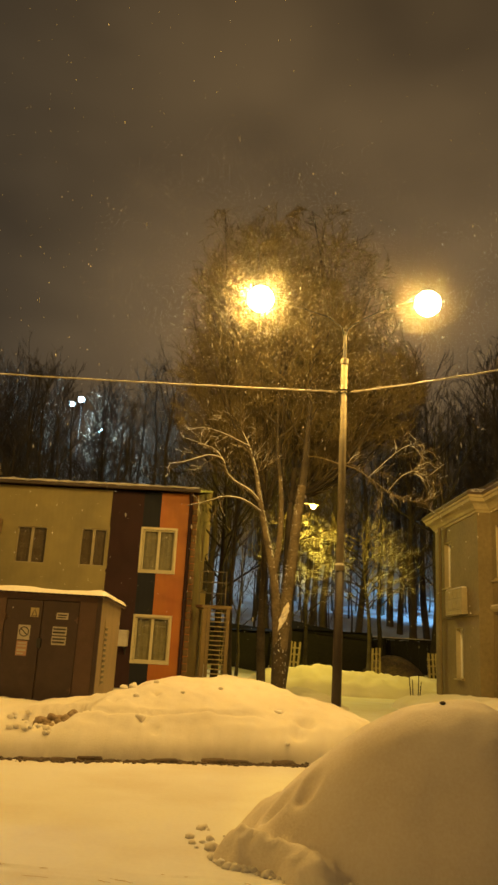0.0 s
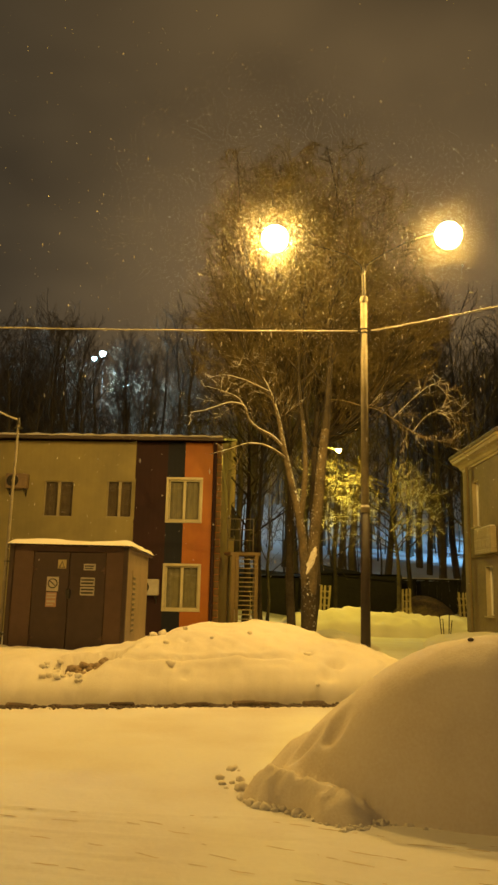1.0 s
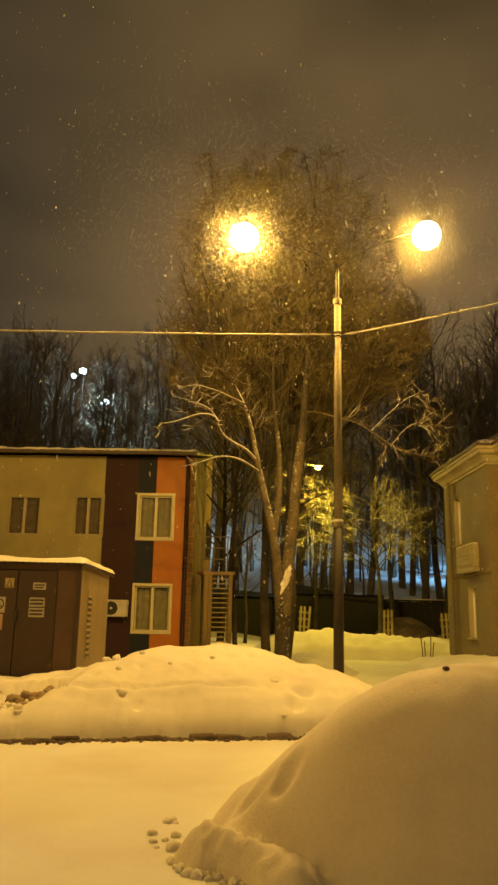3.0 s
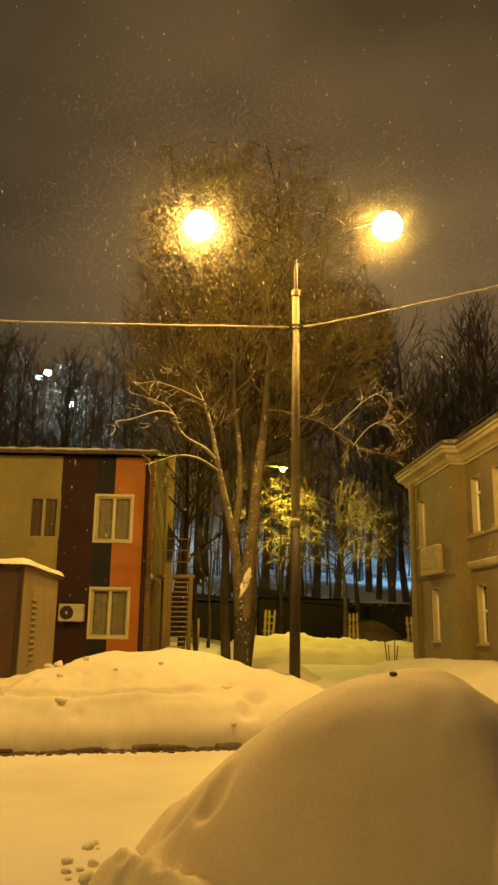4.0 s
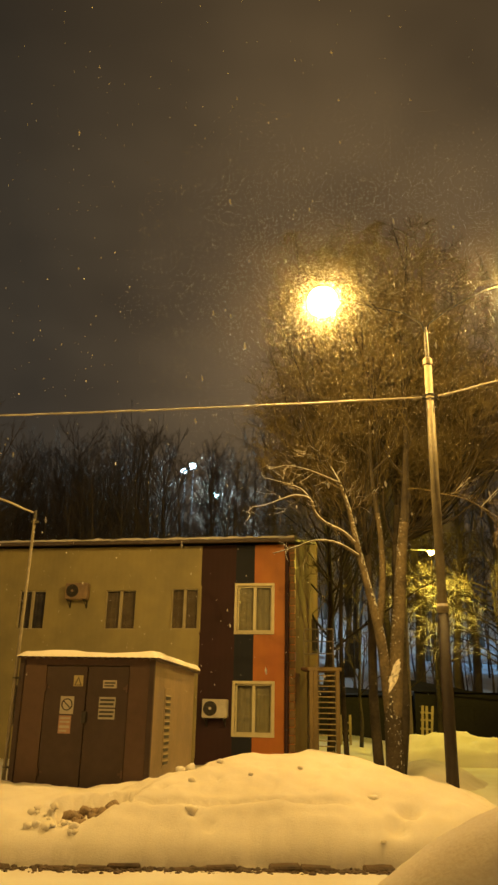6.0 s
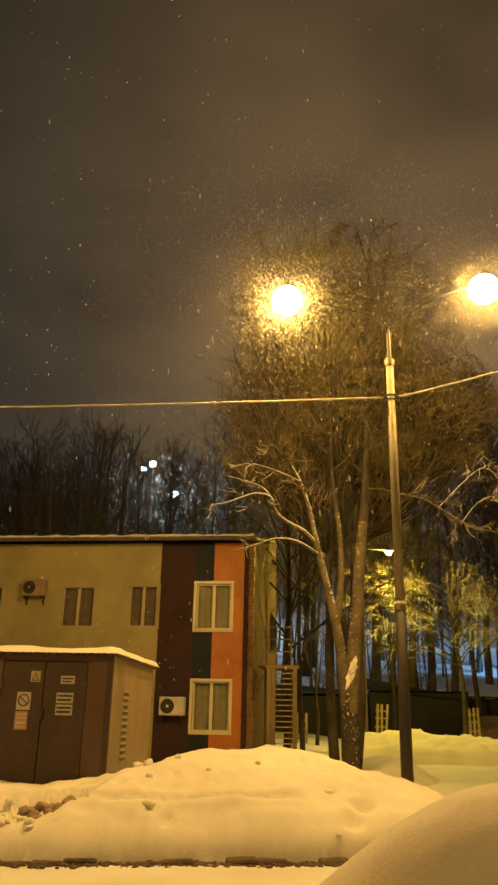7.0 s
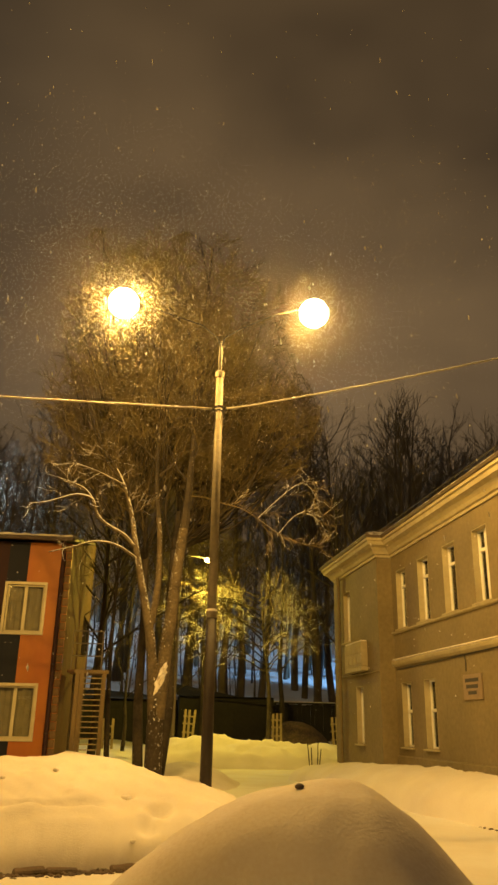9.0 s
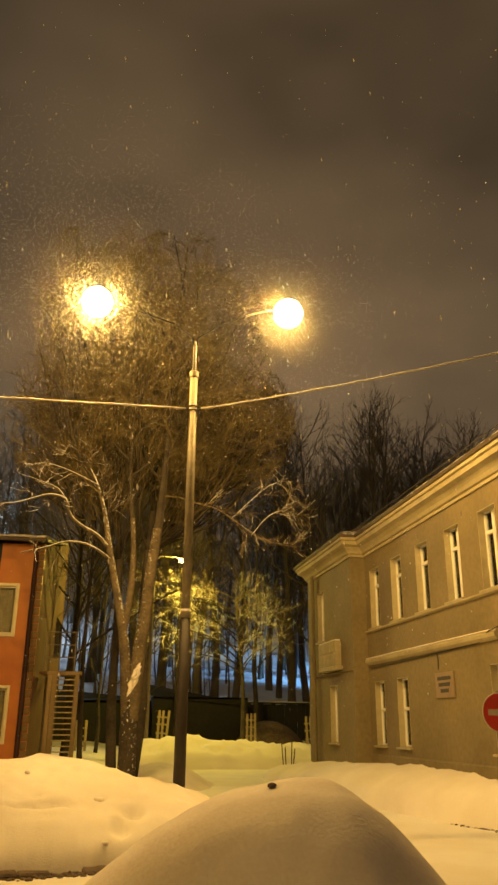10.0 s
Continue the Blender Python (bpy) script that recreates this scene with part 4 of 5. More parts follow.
def moulding(profile, u0, u1, mat, name, label="", v0=0.0, ends=True):
    """A straight moulding with the profile (out, z) along the wall."""
    s = Shape()
    ring0, ring1 = [(u0, v0 - o, z) for o, z in profile], [(u1, v0 - o, z) for o, z in profile]
    n = len(profile)
    for i in range(n):
        j = (i + 1) % n
        s.quad(ring0[i], ring0[j], ring1[j], ring1[i])
    s.quad(*reversed(ring0)).quad(*ring1)
    return part(name, s, mat, C, label)


CORNICE = [(0.0, 5.79), (0.04, 5.79), (0.05, 5.85), (0.09, 5.87), (0.13, 5.94), (0.20, 6.02), (0.30, 6.07), (0.32, 6.16), (0.36, 6.18), (0.36, 6.25), (0.0, 6.25)]


def mitred(profile, path, mat, name, label):
    """A moulding swept along a path in plan, mitred at its corners; the outside lies to the path's left."""
    s, rows = Shape(), []
    P = [Vector(p) for p in path]
    for i, p in enumerate(P):
        d0 = (P[i] - P[i - 1]).normalized() if i else (P[1] - P[0]).normalized()
        d1 = (P[i + 1] - P[i]).normalized() if i < len(P) - 1 else d0
        n0, n1 = Vector((d0.y, -d0.x)), Vector((d1.y, -d1.x))
        m = (n0 + n1).normalized()
        m /= max(0.2, m.dot(n0))
        rows.append([(p.x + m.x * o, p.y + m.y * o, z) for o, z in profile])
    for a, b in zip(rows, rows[1:]):
        for i in range(len(profile)):
            j = (i + 1) % len(profile)
            s.quad(a[i], b[i], b[j], a[j])
    s.quad(*rows[0]).quad(*reversed(rows[-1]))
    return part(name, s, mat, C, label)


C_PLAN = [(BAY_END, 8.9), (BAY_END, -BAY_OUT), (0.0, -BAY_OUT), (0.0, 0.0), (15.0, 0.0)]
mitred(CORNICE, C_PLAN, STUCCO, "cornice", "deep pale stucco cornice")
mitred([(0.0, 6.254), (0.39, 6.254), (0.42, 6.31), (0.32, 6.40), (0.0, 6.50)], C_PLAN, ROOFING, "roof_edge", "snowy sheet-metal roof edge")
hip = Shape()
hip.quad((BAY_END, -BAY_OUT, 6.50), (0.0, -BAY_OUT, 6.50), (3.0, 4.2, 8.3), (1.2, 4.2, 8.3)).quad((0, -BAY_OUT, 6.50), (0, 0, 6.50), (3.0, 4.2, 8.3)).quad((0, 0, 6.50), (15, 0, 6.50), (12.0, 4.2, 8.3), (3.0, 4.2, 8.3))
hip.quad((BAY_END, 8.9, 6.50), (BAY_END, -BAY_OUT, 6.50), (1.2, 4.2, 8.3)).quad((15, 0, 6.50), (15, 9, 6.50), (12, 4.2, 8.3)).quad((15, 9, 6.50), (BAY_END, 8.9, 6.50), (1.2, 4.2, 8.3), (12, 4.2, 8.3))
part("roof", hip, ROOFING, C, "dark hipped roof under snow")
guard = Shape()
for k in range(40):
    u = 0.2 + 0.36 * k
    guard.tube([(u, -0.37, 6.30), (u + 0.02, -0.375, 6.46)], 0.009, 5)
guard.tube([(0.1, -0.375, 6.46), (14.8, -0.375, 6.46)], 0.012, 5)
part("snow_guard", guard, DARK_METAL, C, "low rusty snow guard along the eaves")
moulding([(0, 3.78), (0.05, 3.79), (0.07, 3.81), (0.07, 3.835), (0, 3.85)], 0.0, 15.0, STUCCO, "sill_course", "pale sill course")
moulding([(0, 2.97), (0.05, 2.98), (0.09, 3.03), (0.10, 3.09), (0.08, 3.12), (0, 3.13)], 0.0, 6.9, STUCCO, "string_course", "pale string course")
moulding([(0, 3.13), (0.08, 3.124), (0.10, 3.14), (0.06, 3.165), (0, 3.17)], 0.05, 6.8, SNOW, "course_snow")
moulding([(0, 2.86), (0.04, 2.87), (0.04, 2.9), (0, 2.91)], BAY_END, 0.0, PLASTER, "bay_course", v0=-BAY_OUT)
moulding([(0, -0.2), (0.04, -0.2), (0.04, 0.85), (0.01, 0.88), (0, 0.88)], 0.0, 15.0, PLASTER, "plinth")
# parapet box under the bay's upper window
bx = part("balcony_panel", Shape().box(-2.62, -BAY_OUT - 0.18, 3.06, -1.0, -BAY_OUT - 0.002, 3.70, 0.01), STUCCO, C, "pale balcony front with sunk fields")
for k in range(4):
    for z in (3.12, 3.41):
        a = -2.56 + 0.385 * k
        part("field", Shape().box(a, -BAY_OUT - 0.195, z, a + 0.33, -BAY_OUT - 0.181, z + 0.23, 0.008), STUCCO, bx)
part("panel_ledge", Shape().box(-2.55, -BAY_OUT - 0.20, 2.93, -0.97, -BAY_OUT - 0.002, 3.055, 0.015), STUCCO, C)
part("panel_snow", Shape().box(-2.60, -BAY_OUT - 0.17, 3.702, -1.02, -BAY_OUT - 0.01, 3.74, 0.015), SNOW, C)
part("corner_pilaster", Shape().box(BAY_END - 0.02, -BAY_OUT - 0.04, -0.1, BAY_END + 0.45, -BAY_OUT - 0.002, 5.78, 0.008), PLASTER, C)
part("drainpipe", Shape().tube([(-3.45, -BAY_OUT - 0.11, 5.85), (-3.45, -BAY_OUT - 0.09, 5.5), (-3.45, -BAY_OUT - 0.09, 0.3)], 0.05, 10), PLASTER, C)
for k, (z0, z1) in enumerate(((1.0, 1.5), (1.55, 2.05), (2.1, 2.6))):
    part("sunk_field", Shape().box(-0.008, -0.34, z0, 0.006, -0.08, z1, 0.003), PLASTER, C)
wire = Shape().tube([(7.2, -0.02, 3.22), (6.7, -0.1, 3.13), (6.2, -0.03, 2.98), (3.5, -0.02, 2.93), (0.2, -0.02, 2.9)], 0.012, 6)
wire.tube([(4.25, -0.02, 2.94), (4.3, -0.02, 2.8), (4.28, -0.02, 2.62)], 0.012, 6)
part("wall_cable", wire, DARK_METAL, C, "loose dark cable on the wall")
plq = thing("wall_plaque", CM @ pose(4.12, 0, 2.06), "brownish wall plaque with three lines of worn lettering", "plaque")
part("plate", Shape().box(0, -0.035, 0, 0.86, -0.003, 0.49, 0.01), BOOTH_SIDE, plq)
for k, (a, b) in enumerate(((0.12, 0.74), (0.16, 0.7), (0.24, 0.62))):
    part("lettering", Shape().box(a, -0.04, 0.34 - 0.12 * k, b, -0.0355, 0.41 - 0.12 * k), INK, plq)

# no-entry sign
sg = thing("no_entry_sign", (7.28, 14.0, 0.0), "round red no-entry sign with a white bar on a thin post", "road sign")
part("post", Shape().tube([(0, 0.03, 0.1), (0, 0.03, 2.05)], 0.028, 10), STEEL, sg)
dsk = part("disc", Shape().disc((0, 0, 1.73), (0, 1, 0), 0.29, 0.012, 36), SIGN_RED, sg, "red disc")
part("bar", Shape().box(-0.2, -0.011, 1.685, 0.2, -0.0065, 1.775), SIGN_WHITE, dsk)
part("rim", Shape().ring((0, -0.004, 1.73), (0, 1, 0), 0.287, 0.008, 36), SIGN_WHITE, dsk)


# ---- street lamps ----
PX, PY = 2.347, 14.16
LP = thing("street_lamp", (PX, PY, 0.0), "two-armed street lamp, grey steel above a brown sleeve", "street lamp")
part("sleeve", Shape().tube([(-0.01, 0, -0.1), (-0.005, 0, 1.5), (0, 0, 3.06)], [0.092, 0.085, 0.078], 16), SLEEVE, LP, "brown lower sleeve", True)
part("collar", Shape().tube([(0, 0, 3.03), (0, 0, 3.09), (0, 0, 3.12), (0, 0, 3.16)], [0.084, 0.089, 0.087, 0.06], 16), STEEL, LP)
part("collar_snow", Shape().tube([(0, 0, 3.118), (0, 0, 3.15), (0, 0, 3.19)], [0.084, 0.078, 0.062], 14), SNOW, LP, smooth=True)
part("shaft", Shape().tube([(0, 0, 3.1), (0, 0, 5.0), (0, 0, 7.08)], [0.072, 0.068, 0.062], 16), STEEL, LP, smooth=True)
part("top_cap", Shape().tube([(0, 0, 7.04), (0, 0, 7.14), (0, 0, 7.16)], [0.078, 0.078, 0.05], 16), STEEL, LP)
part("mast", Shape().tube([(0, 0, 7.1), (0, 0, 7.72)], [0.034, 0.028], 10), DARK_METAL, LP)
# Arms and heads are blackened to look unlit beside the bowls.
for (lx, ly, lz), nm in ((LAMP_L, "arm"), (LAMP_R, "arm")):
    dx, h = lx - PX, lz
    s = 1 if dx > 0 else -1
    arm = part("arm", Shape().tube([(0, 0, 7.60), (s * 0.06, 0, 7.80), (s * 0.35, 0, 8.02), (dx * 0.55, 0, h - 0.12), (dx - s * 0.28, 0, h + 0.04)], [0.020, 0.017, 0.011, 0.007, 0.006], 8), UNLIT_BLACK, LP, smooth=True)
    head = part("luminaire", Shape().ball((dx, 0, h + 0.265), 0.085, 1.3, 0.9, 0.3, 3).tube([(dx - s * 0.28, 0, h + 0.04), (dx - s * 0.22, 0, h + 0.19), (dx - s * 0.06, 0, h + 0.272)], 0.006, 8), UNLIT_BLACK, LP, smooth=True)
    # Bowl made larger than the lamp's glass to imitate its glare disc.
    b = part("bowl", Shape().ball((dx, 0, h), 0.26, 1.0, 1.0, 1.0, 3), SODIUM_GLOW, head, "glowing warm-white bowl, enlarged to imitate glare", True)
    b.visible_shadow = False
bands = part("cable_clamp", Shape().ring((0, 0, 6.50), (0, 0, 1), 0.072, 0.014, 14).ring((0, 0, 6.43), (0, 0, 1), 0.072, 0.012, 14).box(-0.16, -0.02, 6.44, 0.14, 0.02, 6.475, 0.006).tube([(0.07, -0.03, 6.45), (0.1, -0.05, 6.3), (0.07, -0.04, 6.22)], 0.008, 5).tube([(-0.07, -0.03, 6.42), (-0.1, -0.04, 6.28)], 0.008, 5), DARK_METAL, LP)
for s in (-1, 1):
    part("anchor", Shape().tube([(s * 0.12, -0.02 if s < 0 else -0.08, 6.46), (s * 0.24, -0.02 if s < 0 else -0.13, 6.45), (s * 0.36, -0.01 if s < 0 else -0.2, 6.46)], [0.012, 0.028, 0.012], 8), CABLE, LP)
tagged(part("overhead_cable", Shape().tube(sagging((PX - 0.36, PY - 0.01, 6.46), (-26.0, 14.9, 7.4), 0.36, 60, 0.004), 0.015, 6), CABLE), "frost-rimed overhead cable strung from the lamp post", "cable", "overhead cables")
tagged(part("overhead_cable", Shape().tube(sagging((PX + 0.36, PY - 0.2, 6.46), (14.5, 6.2, 8.0), 0.38, 60, 0.004), 0.014, 6), CABLE), "frost-rimed overhead cable strung from the lamp post", "cable", "overhead cables")

# body of the unseen lamp, added out of view left of the road
RL = thing("street_lamp", (UNSEEN_LAMP[0], UNSEEN_LAMP[1] - 1.2, 0.0), "unseen single-armed street lamp added to light the road", "street lamp")
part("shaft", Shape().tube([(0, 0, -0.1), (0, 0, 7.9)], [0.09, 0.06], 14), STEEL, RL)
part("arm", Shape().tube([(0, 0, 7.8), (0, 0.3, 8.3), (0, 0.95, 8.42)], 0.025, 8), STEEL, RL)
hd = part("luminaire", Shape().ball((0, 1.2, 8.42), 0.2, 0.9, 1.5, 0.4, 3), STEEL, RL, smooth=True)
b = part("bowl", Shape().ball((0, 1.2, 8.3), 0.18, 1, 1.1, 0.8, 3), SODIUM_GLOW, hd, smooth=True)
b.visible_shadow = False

FL = thing("street_lamp", (3.25, 34.6, 0.0), "single-armed yellow street lamp by the snow ridge", "street lamp")
fx, fy, fz = FAR_LAMP[0] - 3.25, FAR_LAMP[1] - 34.6, FAR_LAMP[2]
part("shaft", Shape().tube([(0, 0, -0.1), (0, 0, 7.9)], [0.08, 0.05], 12), STEEL, FL)
part("arm", Shape().tube([(0, 0, 7.8), (0.2, 0.08, 8.2), (fx - 0.15, fy, fz + 0.12)], 0.022, 8), UNLIT_BLACK, FL)
hd = part("luminaire", Shape().ball((fx, fy, fz + 0.1), 0.16, 1.5, 0.9, 0.4, 3), STEEL, FL, smooth=True)
b = part("bowl", Shape().ball((fx, fy, fz), 0.11, 1.1, 1, 0.8, 3), YELLOW_GLOW, hd, "glowing yellow bowl", True)
b.visible_shadow = False

for i, (x, y, z) in enumerate(FLOODS):
    F = thing("floodlight", (x, y, 0), "cold white floodlight on a tall mast among the trees", "floodlight", "floodlights on the hill")
    g = land(x, y)
    part("mast", Shape().tube([(0, 0.6, g - 0.2), (0, 0.6, z)], [0.05, 0.03], 8), UNLIT_BLACK, F)
    part("housing", Shape().box(-0.4, 0.0, z - 0.3, 0.4, 0.3, z + 0.35, 0.03), DARK_METAL, F)
    b = part("glass", Shape().ball((0, -0.06, z), 0.36 if i != 1 else 0.28, 1, 0.5, 0.9, 3), COLD_GLOW, F, "glowing cold white glass", True)
    b.visible_shadow = False


# ---- trees ----
class Tree:
    """Grows tapering limbs into twigs; thick wood and thin wood are gathered apart."""

    def __init__(self, seed, thin=0.03):
        self.rng, self.wood, self.twigs, self.thin, self.steps = random.Random(seed), Shape(), Shape(), thin, (3, 4, 5, 5)
        self.inside, self.fine = None, 0.0055

    def limb(self, pts, r0, r1):
        n = len(pts) - 1
        radii = [r0 + (r1 - r0) * i / n for i in range(n + 1)]
        target = self.wood if r0 > self.thin else self.twigs
        target.tube(pts, radii, 10 if r0 > 0.12 else 6 if r0 > self.thin else 3, r0 > self.thin)

    def smooth(self, pts, k=3):
        P = [Vector(p) for p in pts]
        out = []
        for i in range(len(P) - 1):
            a, b, c, d = P[max(i - 1, 0)], P[i], P[i + 1], P[min(i + 2, len(P) - 1)]
            for j in range(k):
                t = j / k
                out.append(0.5 * ((2 * b) + (c - a) * t + (2 * a - 5 * b + 4 * c - d) * t * t + (3 * b - a - 3 * c + d) * t ** 3))
        return out + [P[-1]]

    def grow(self, start, way, length, r, level, spread=0.7, lift=0.12, kids=5, wild=0.25):
        rng = self.rng
        n = self.steps[level]
        p, d, pts = Vector(start), Vector(way).normalized(), [Vector(start)]
        for i in range(n):
            d = (d + Vector((rng.gauss(0, wild), rng.gauss(0, wild), rng.gauss(0, wild) + lift))).normalized()
            p = p + d * (length / n)
            if self.inside and not self.inside(p) and (i or level < 2):
                break
            pts.append(p.copy())
        if len(pts) < 2:
            return pts
        self.limb(pts, r, max(0.0035, r * 0.45))
        if level > 0:
            self.sprout(pts, length, r, level, spread, lift, kids, wild)
        return pts

    def sprout(self, pts, length, r, level, spread=0.7, lift=0.12, kids=5, wild=0.25, first=0.25):
        rng, n = self.rng, len(pts) - 1
        for k in range(kids):
            t = first + (1 - first) * (k + rng.random()) / kids
            i = min(n - 1, int(t * n))
            q = pts[i].lerp(pts[i + 1], t * n - i)
            d = (pts[i + 1] - pts[i]).normalized()
            a = d.orthogonal().normalized()
            a.rotate(Matrix.Rotation(rng.uniform(0, 2 * math.pi), 3, d))
            way = d * (1 - spread * 0.5) + a * spread * rng.uniform(0.7, 1.3)
            self.grow(q, way, length * rng.uniform(0.42, 0.68) * (1.15 - 0.4 * t), max(self.fine, r * (0.55 - 0.2 * t)), level - 1, spread, lift, kids, wild)

    def build(self, name, place, label, bark, twig, category="tree", group=""):
        t = thing(name, place, label, category, group)
        part("trunk", self.wood, bark, t, smooth=True)
        if self.twigs.f:
            part("crown", self.twigs, twig, t, "bare snow-dusted twigs")
        return t


def old_tree():
    t = Tree(5, 0.022)
    up = t.smooth
    o = Vector((1.9, 20.75, 0.4))

    def at(*pts):
        return up([Vector(p) - o for p in pts])
    # Lower trunk kept apart; its darker colour stands in for shade.
    bole = Shape().tube(at((1.90, 20.75, 0.2), (1.90, 20.75, 0.8), (1.89, 20.75, 1.4), (1.88, 20.75, 2.15)), [0.215, 0.208, 0.202, 0.198, 0.194, 0.190, 0.186, 0.175, 0.15, 0.11], 14, False)
    L = at((1.85, 20.75, 1.6), (1.72, 20.72, 3.0), (1.60, 20.7, 3.7), (1.44, 20.72, 4.4), (1.20, 20.74, 5.45), (1.06, 20.8, 6.2), (0.86, 20.85, 6.9), (0.60, 20.9, 7.45), (0.30, 20.95, 7.9))
    t.limb(L, 0.14, 0.008)
    t.sprout(L, 1.5, 0.024, 2, 0.7, 0.06, 12, 0.3, 0.6)
    M = at((1.64, 20.7, 3.55), (1.74, 20.7, 4.2), (1.78, 20.7, 5.0), (1.74, 20.75, 5.9), (1.62, 20.8, 6.9), (1.58, 20.9, 8.2), (1.62, 21.0, 10.5))
    cut = len(M) * 6 // 10
    t.wood.tube(M[:cut], [0.095 - 0.035 * i / (cut - 1) for i in range(cut)], 10, False)
    R = at((1.92, 20.75, 1.6), (2.03, 20.78, 3.0), (2.14, 20.8, 4.0), (2.22, 20.82, 5.0), (2.33, 20.85, 6.0), (2.42, 20.9, 7.2), (2.5, 21.0, 9.0), (2.45, 21.1, 12.0))
    turn = len(R) * 6 // 10
    t.wood.tube(R[:turn], [0.175 - 0.055 * i / (turn - 1) for i in range(turn)], 10, False)
    b1 = at((1.20, 20.74, 5.42), (0.90, 20.6, 5.72), (0.45, 20.4, 5.92), (0.22, 20.35, 6.16), (0.10, 20.3, 6.48), (-0.25, 20.25, 6.55), (-0.55, 20.2, 6.45), (-0.95, 20.1, 6.28), (-1.3, 20.0, 6.2))
    t.limb(b1, 0.05, 0.012)
    b2 = at((1.27, 20.72, 5.15), (0.95, 20.5, 5.33), (0.62, 20.4, 5.46), (0.20, 20.3, 5.46), (-0.2, 20.2, 5.30), (-0.75, 20.1, 5.12))
    t.limb(b2, 0.042, 0.010)
    b3 = at((0.10, 20.3, 6.48), (-0.1, 20.3, 6.72), (-0.5, 20.2, 6.85), (-0.95, 20.1, 6.95))
    t.limb(b3, 0.024, 0.008)
    b4 = at((0.86, 20.85, 7.0), (0.45, 20.7, 7.15), (0.0, 20.5, 7.28), (-0.5, 20.4, 7.35), (-0.9, 20.3, 7.2))
    t.limb(b4, 0.03, 0.008)
    b5 = at((2.40, 20.85, 6.85), (2.80, 20.80, 6.83), (3.28, 20.70, 6.67), (3.75, 20.60, 6.53), (4.25, 20.50, 6.19), (4.61, 20.40, 5.90), (5.21, 20.30, 5.67), (5.68, 20.20, 5.58))
    t.limb(b5[4:], 0.018, 0.009)
    b6 = at((4.12, 20.60, 6.30), (4.67, 20.47, 6.85), (5.16, 20.33, 7.21), (5.47, 20.20, 6.97))
    t.limb(b6, 0.011, 0.006)
    b7 = at((4.63, 20.50, 5.92), (5.00, 20.40, 6.36), (5.40, 20.30, 6.48), (5.64, 20.20, 5.97))
    t.limb(b7, 0.011, 0.006)
    for b, ln, k in ((b1, 1.2, 9), (b2, 1.0, 7), (b3, 0.8, 6), (b4, 0.9, 8), (b4, 0.8, 6)):
        t.sprout(b, ln * 1.15, 0.014, 2, 0.65, 0.03, k // 2 + 1, 0.24)
    for b, k in ((b5, 14), (b6, 12), (b7, 12)):
        t.sprout(b, 1.4, 0.008, 2, 0.42, 0.02, k - 4, 0.3, 0.25)
    # upper crown, coloured darker than the lower tree in place of shade
    part_snow = Shape().ball((0.07, -0.10, 2.1), 0.14, 0.65, 0.8, 2.3, 4)
    part_snow.v = [tuple(Vector(v) + Vector((0.14, 0, 0)) * (v[2] - 2.1) * 2.0 + Vector((0.08, 0.05, 0.10)) * noise.fractal(Vector(v) * 13, 1.0, 2.0, 3)) for v in part_snow.v]
    low, t = t, Tree(6, 0.022)
    t.inside = lambda p: in_lobes(p + o, LOBES)
    # Above their cuts the same stems turn to dark bark, as if unlit.
    t.limb(M[cut - 1:], 0.06, 0.015)
    t.limb(R[turn - 1:], 0.12, 0.02)
    t.limb(b5[:5], 0.021, 0.018)
    for stem, k in ((L, 4), (M, 5), (R, 8)):
        n = len(stem)
        for i in range(k):
            q = stem[int(n * (0.7 + 0.29 * i / k))]
            a = t.rng.uniform(0, 2 * math.pi)
            t.grow(q, (0.75 * math.cos(a), 0.75 * math.sin(a), 1.0), t.rng.uniform(2.2, 3.4), 0.026, 3, 0.6, 0.10, 5, 0.2)
    top, t = t, low
    tree = t.build("old_tree", o, "old many-stemmed bare tree dusted with snow", BARK, TWIG)
    part("bole", bole, SHADED_BOLE, tree, "lower trunk coloured darker as if in shade, flecked with snow", True)
    part("shaded_upper_wood", top.wood, DARK_BARK, tree)
    part("upper_crown", top.twigs, CROWN_TWIG, tree, "fine upper twigs coloured darker in place of shade")
    part("fork_snow", part_snow, SNOW, tree, "snow lodged in the fork", True)


def crown_tree(seed, place, height, r, label, bark=DARK_BARK, twig=CROWN_TWIG, limbs=15, low=0.32, level=3, lean=0.0, kids=5, reach=0.36):
    t = Tree(seed, 0.022)
    rng = t.rng
    pts = [Vector((lean * (i / 7) ** 1.5 + rng.gauss(0, 0.04), rng.gauss(0, 0.04), -0.2 + height * 0.86 * i / 7)) for i in range(8)]
    t.limb(t.smooth(pts), r, r * 0.08)
    for k in range(limbs):
        h = low + (0.98 - low) * k / limbs
        i = min(6, int(h * 7))
        q = pts[i].lerp(pts[i + 1], h * 7 - i)
        a = k * 2.4 + rng.uniform(-0.4, 0.4)
        steep = 0.55 + 0.9 * h
        t.grow(q, (math.cos(a), math.sin(a), steep), height * reach * (1.05 - 0.65 * (h - low)) * rng.uniform(0.8, 1.15), r * 0.32 * (1.1 - 0.6 * h), level, 0.62, 0.09, kids, 0.18)
    return t.build("tree", place, label, bark, twig, group="bare trees")


LOBES = [((0.75, 22.2, 11.0), (3.1, 2.6, 4.4)), ((3.0, 22.8, 11.4), (2.5, 2.6, 4.7)), ((4.4, 22.4, 9.5), (1.9, 2.0, 2.0))]


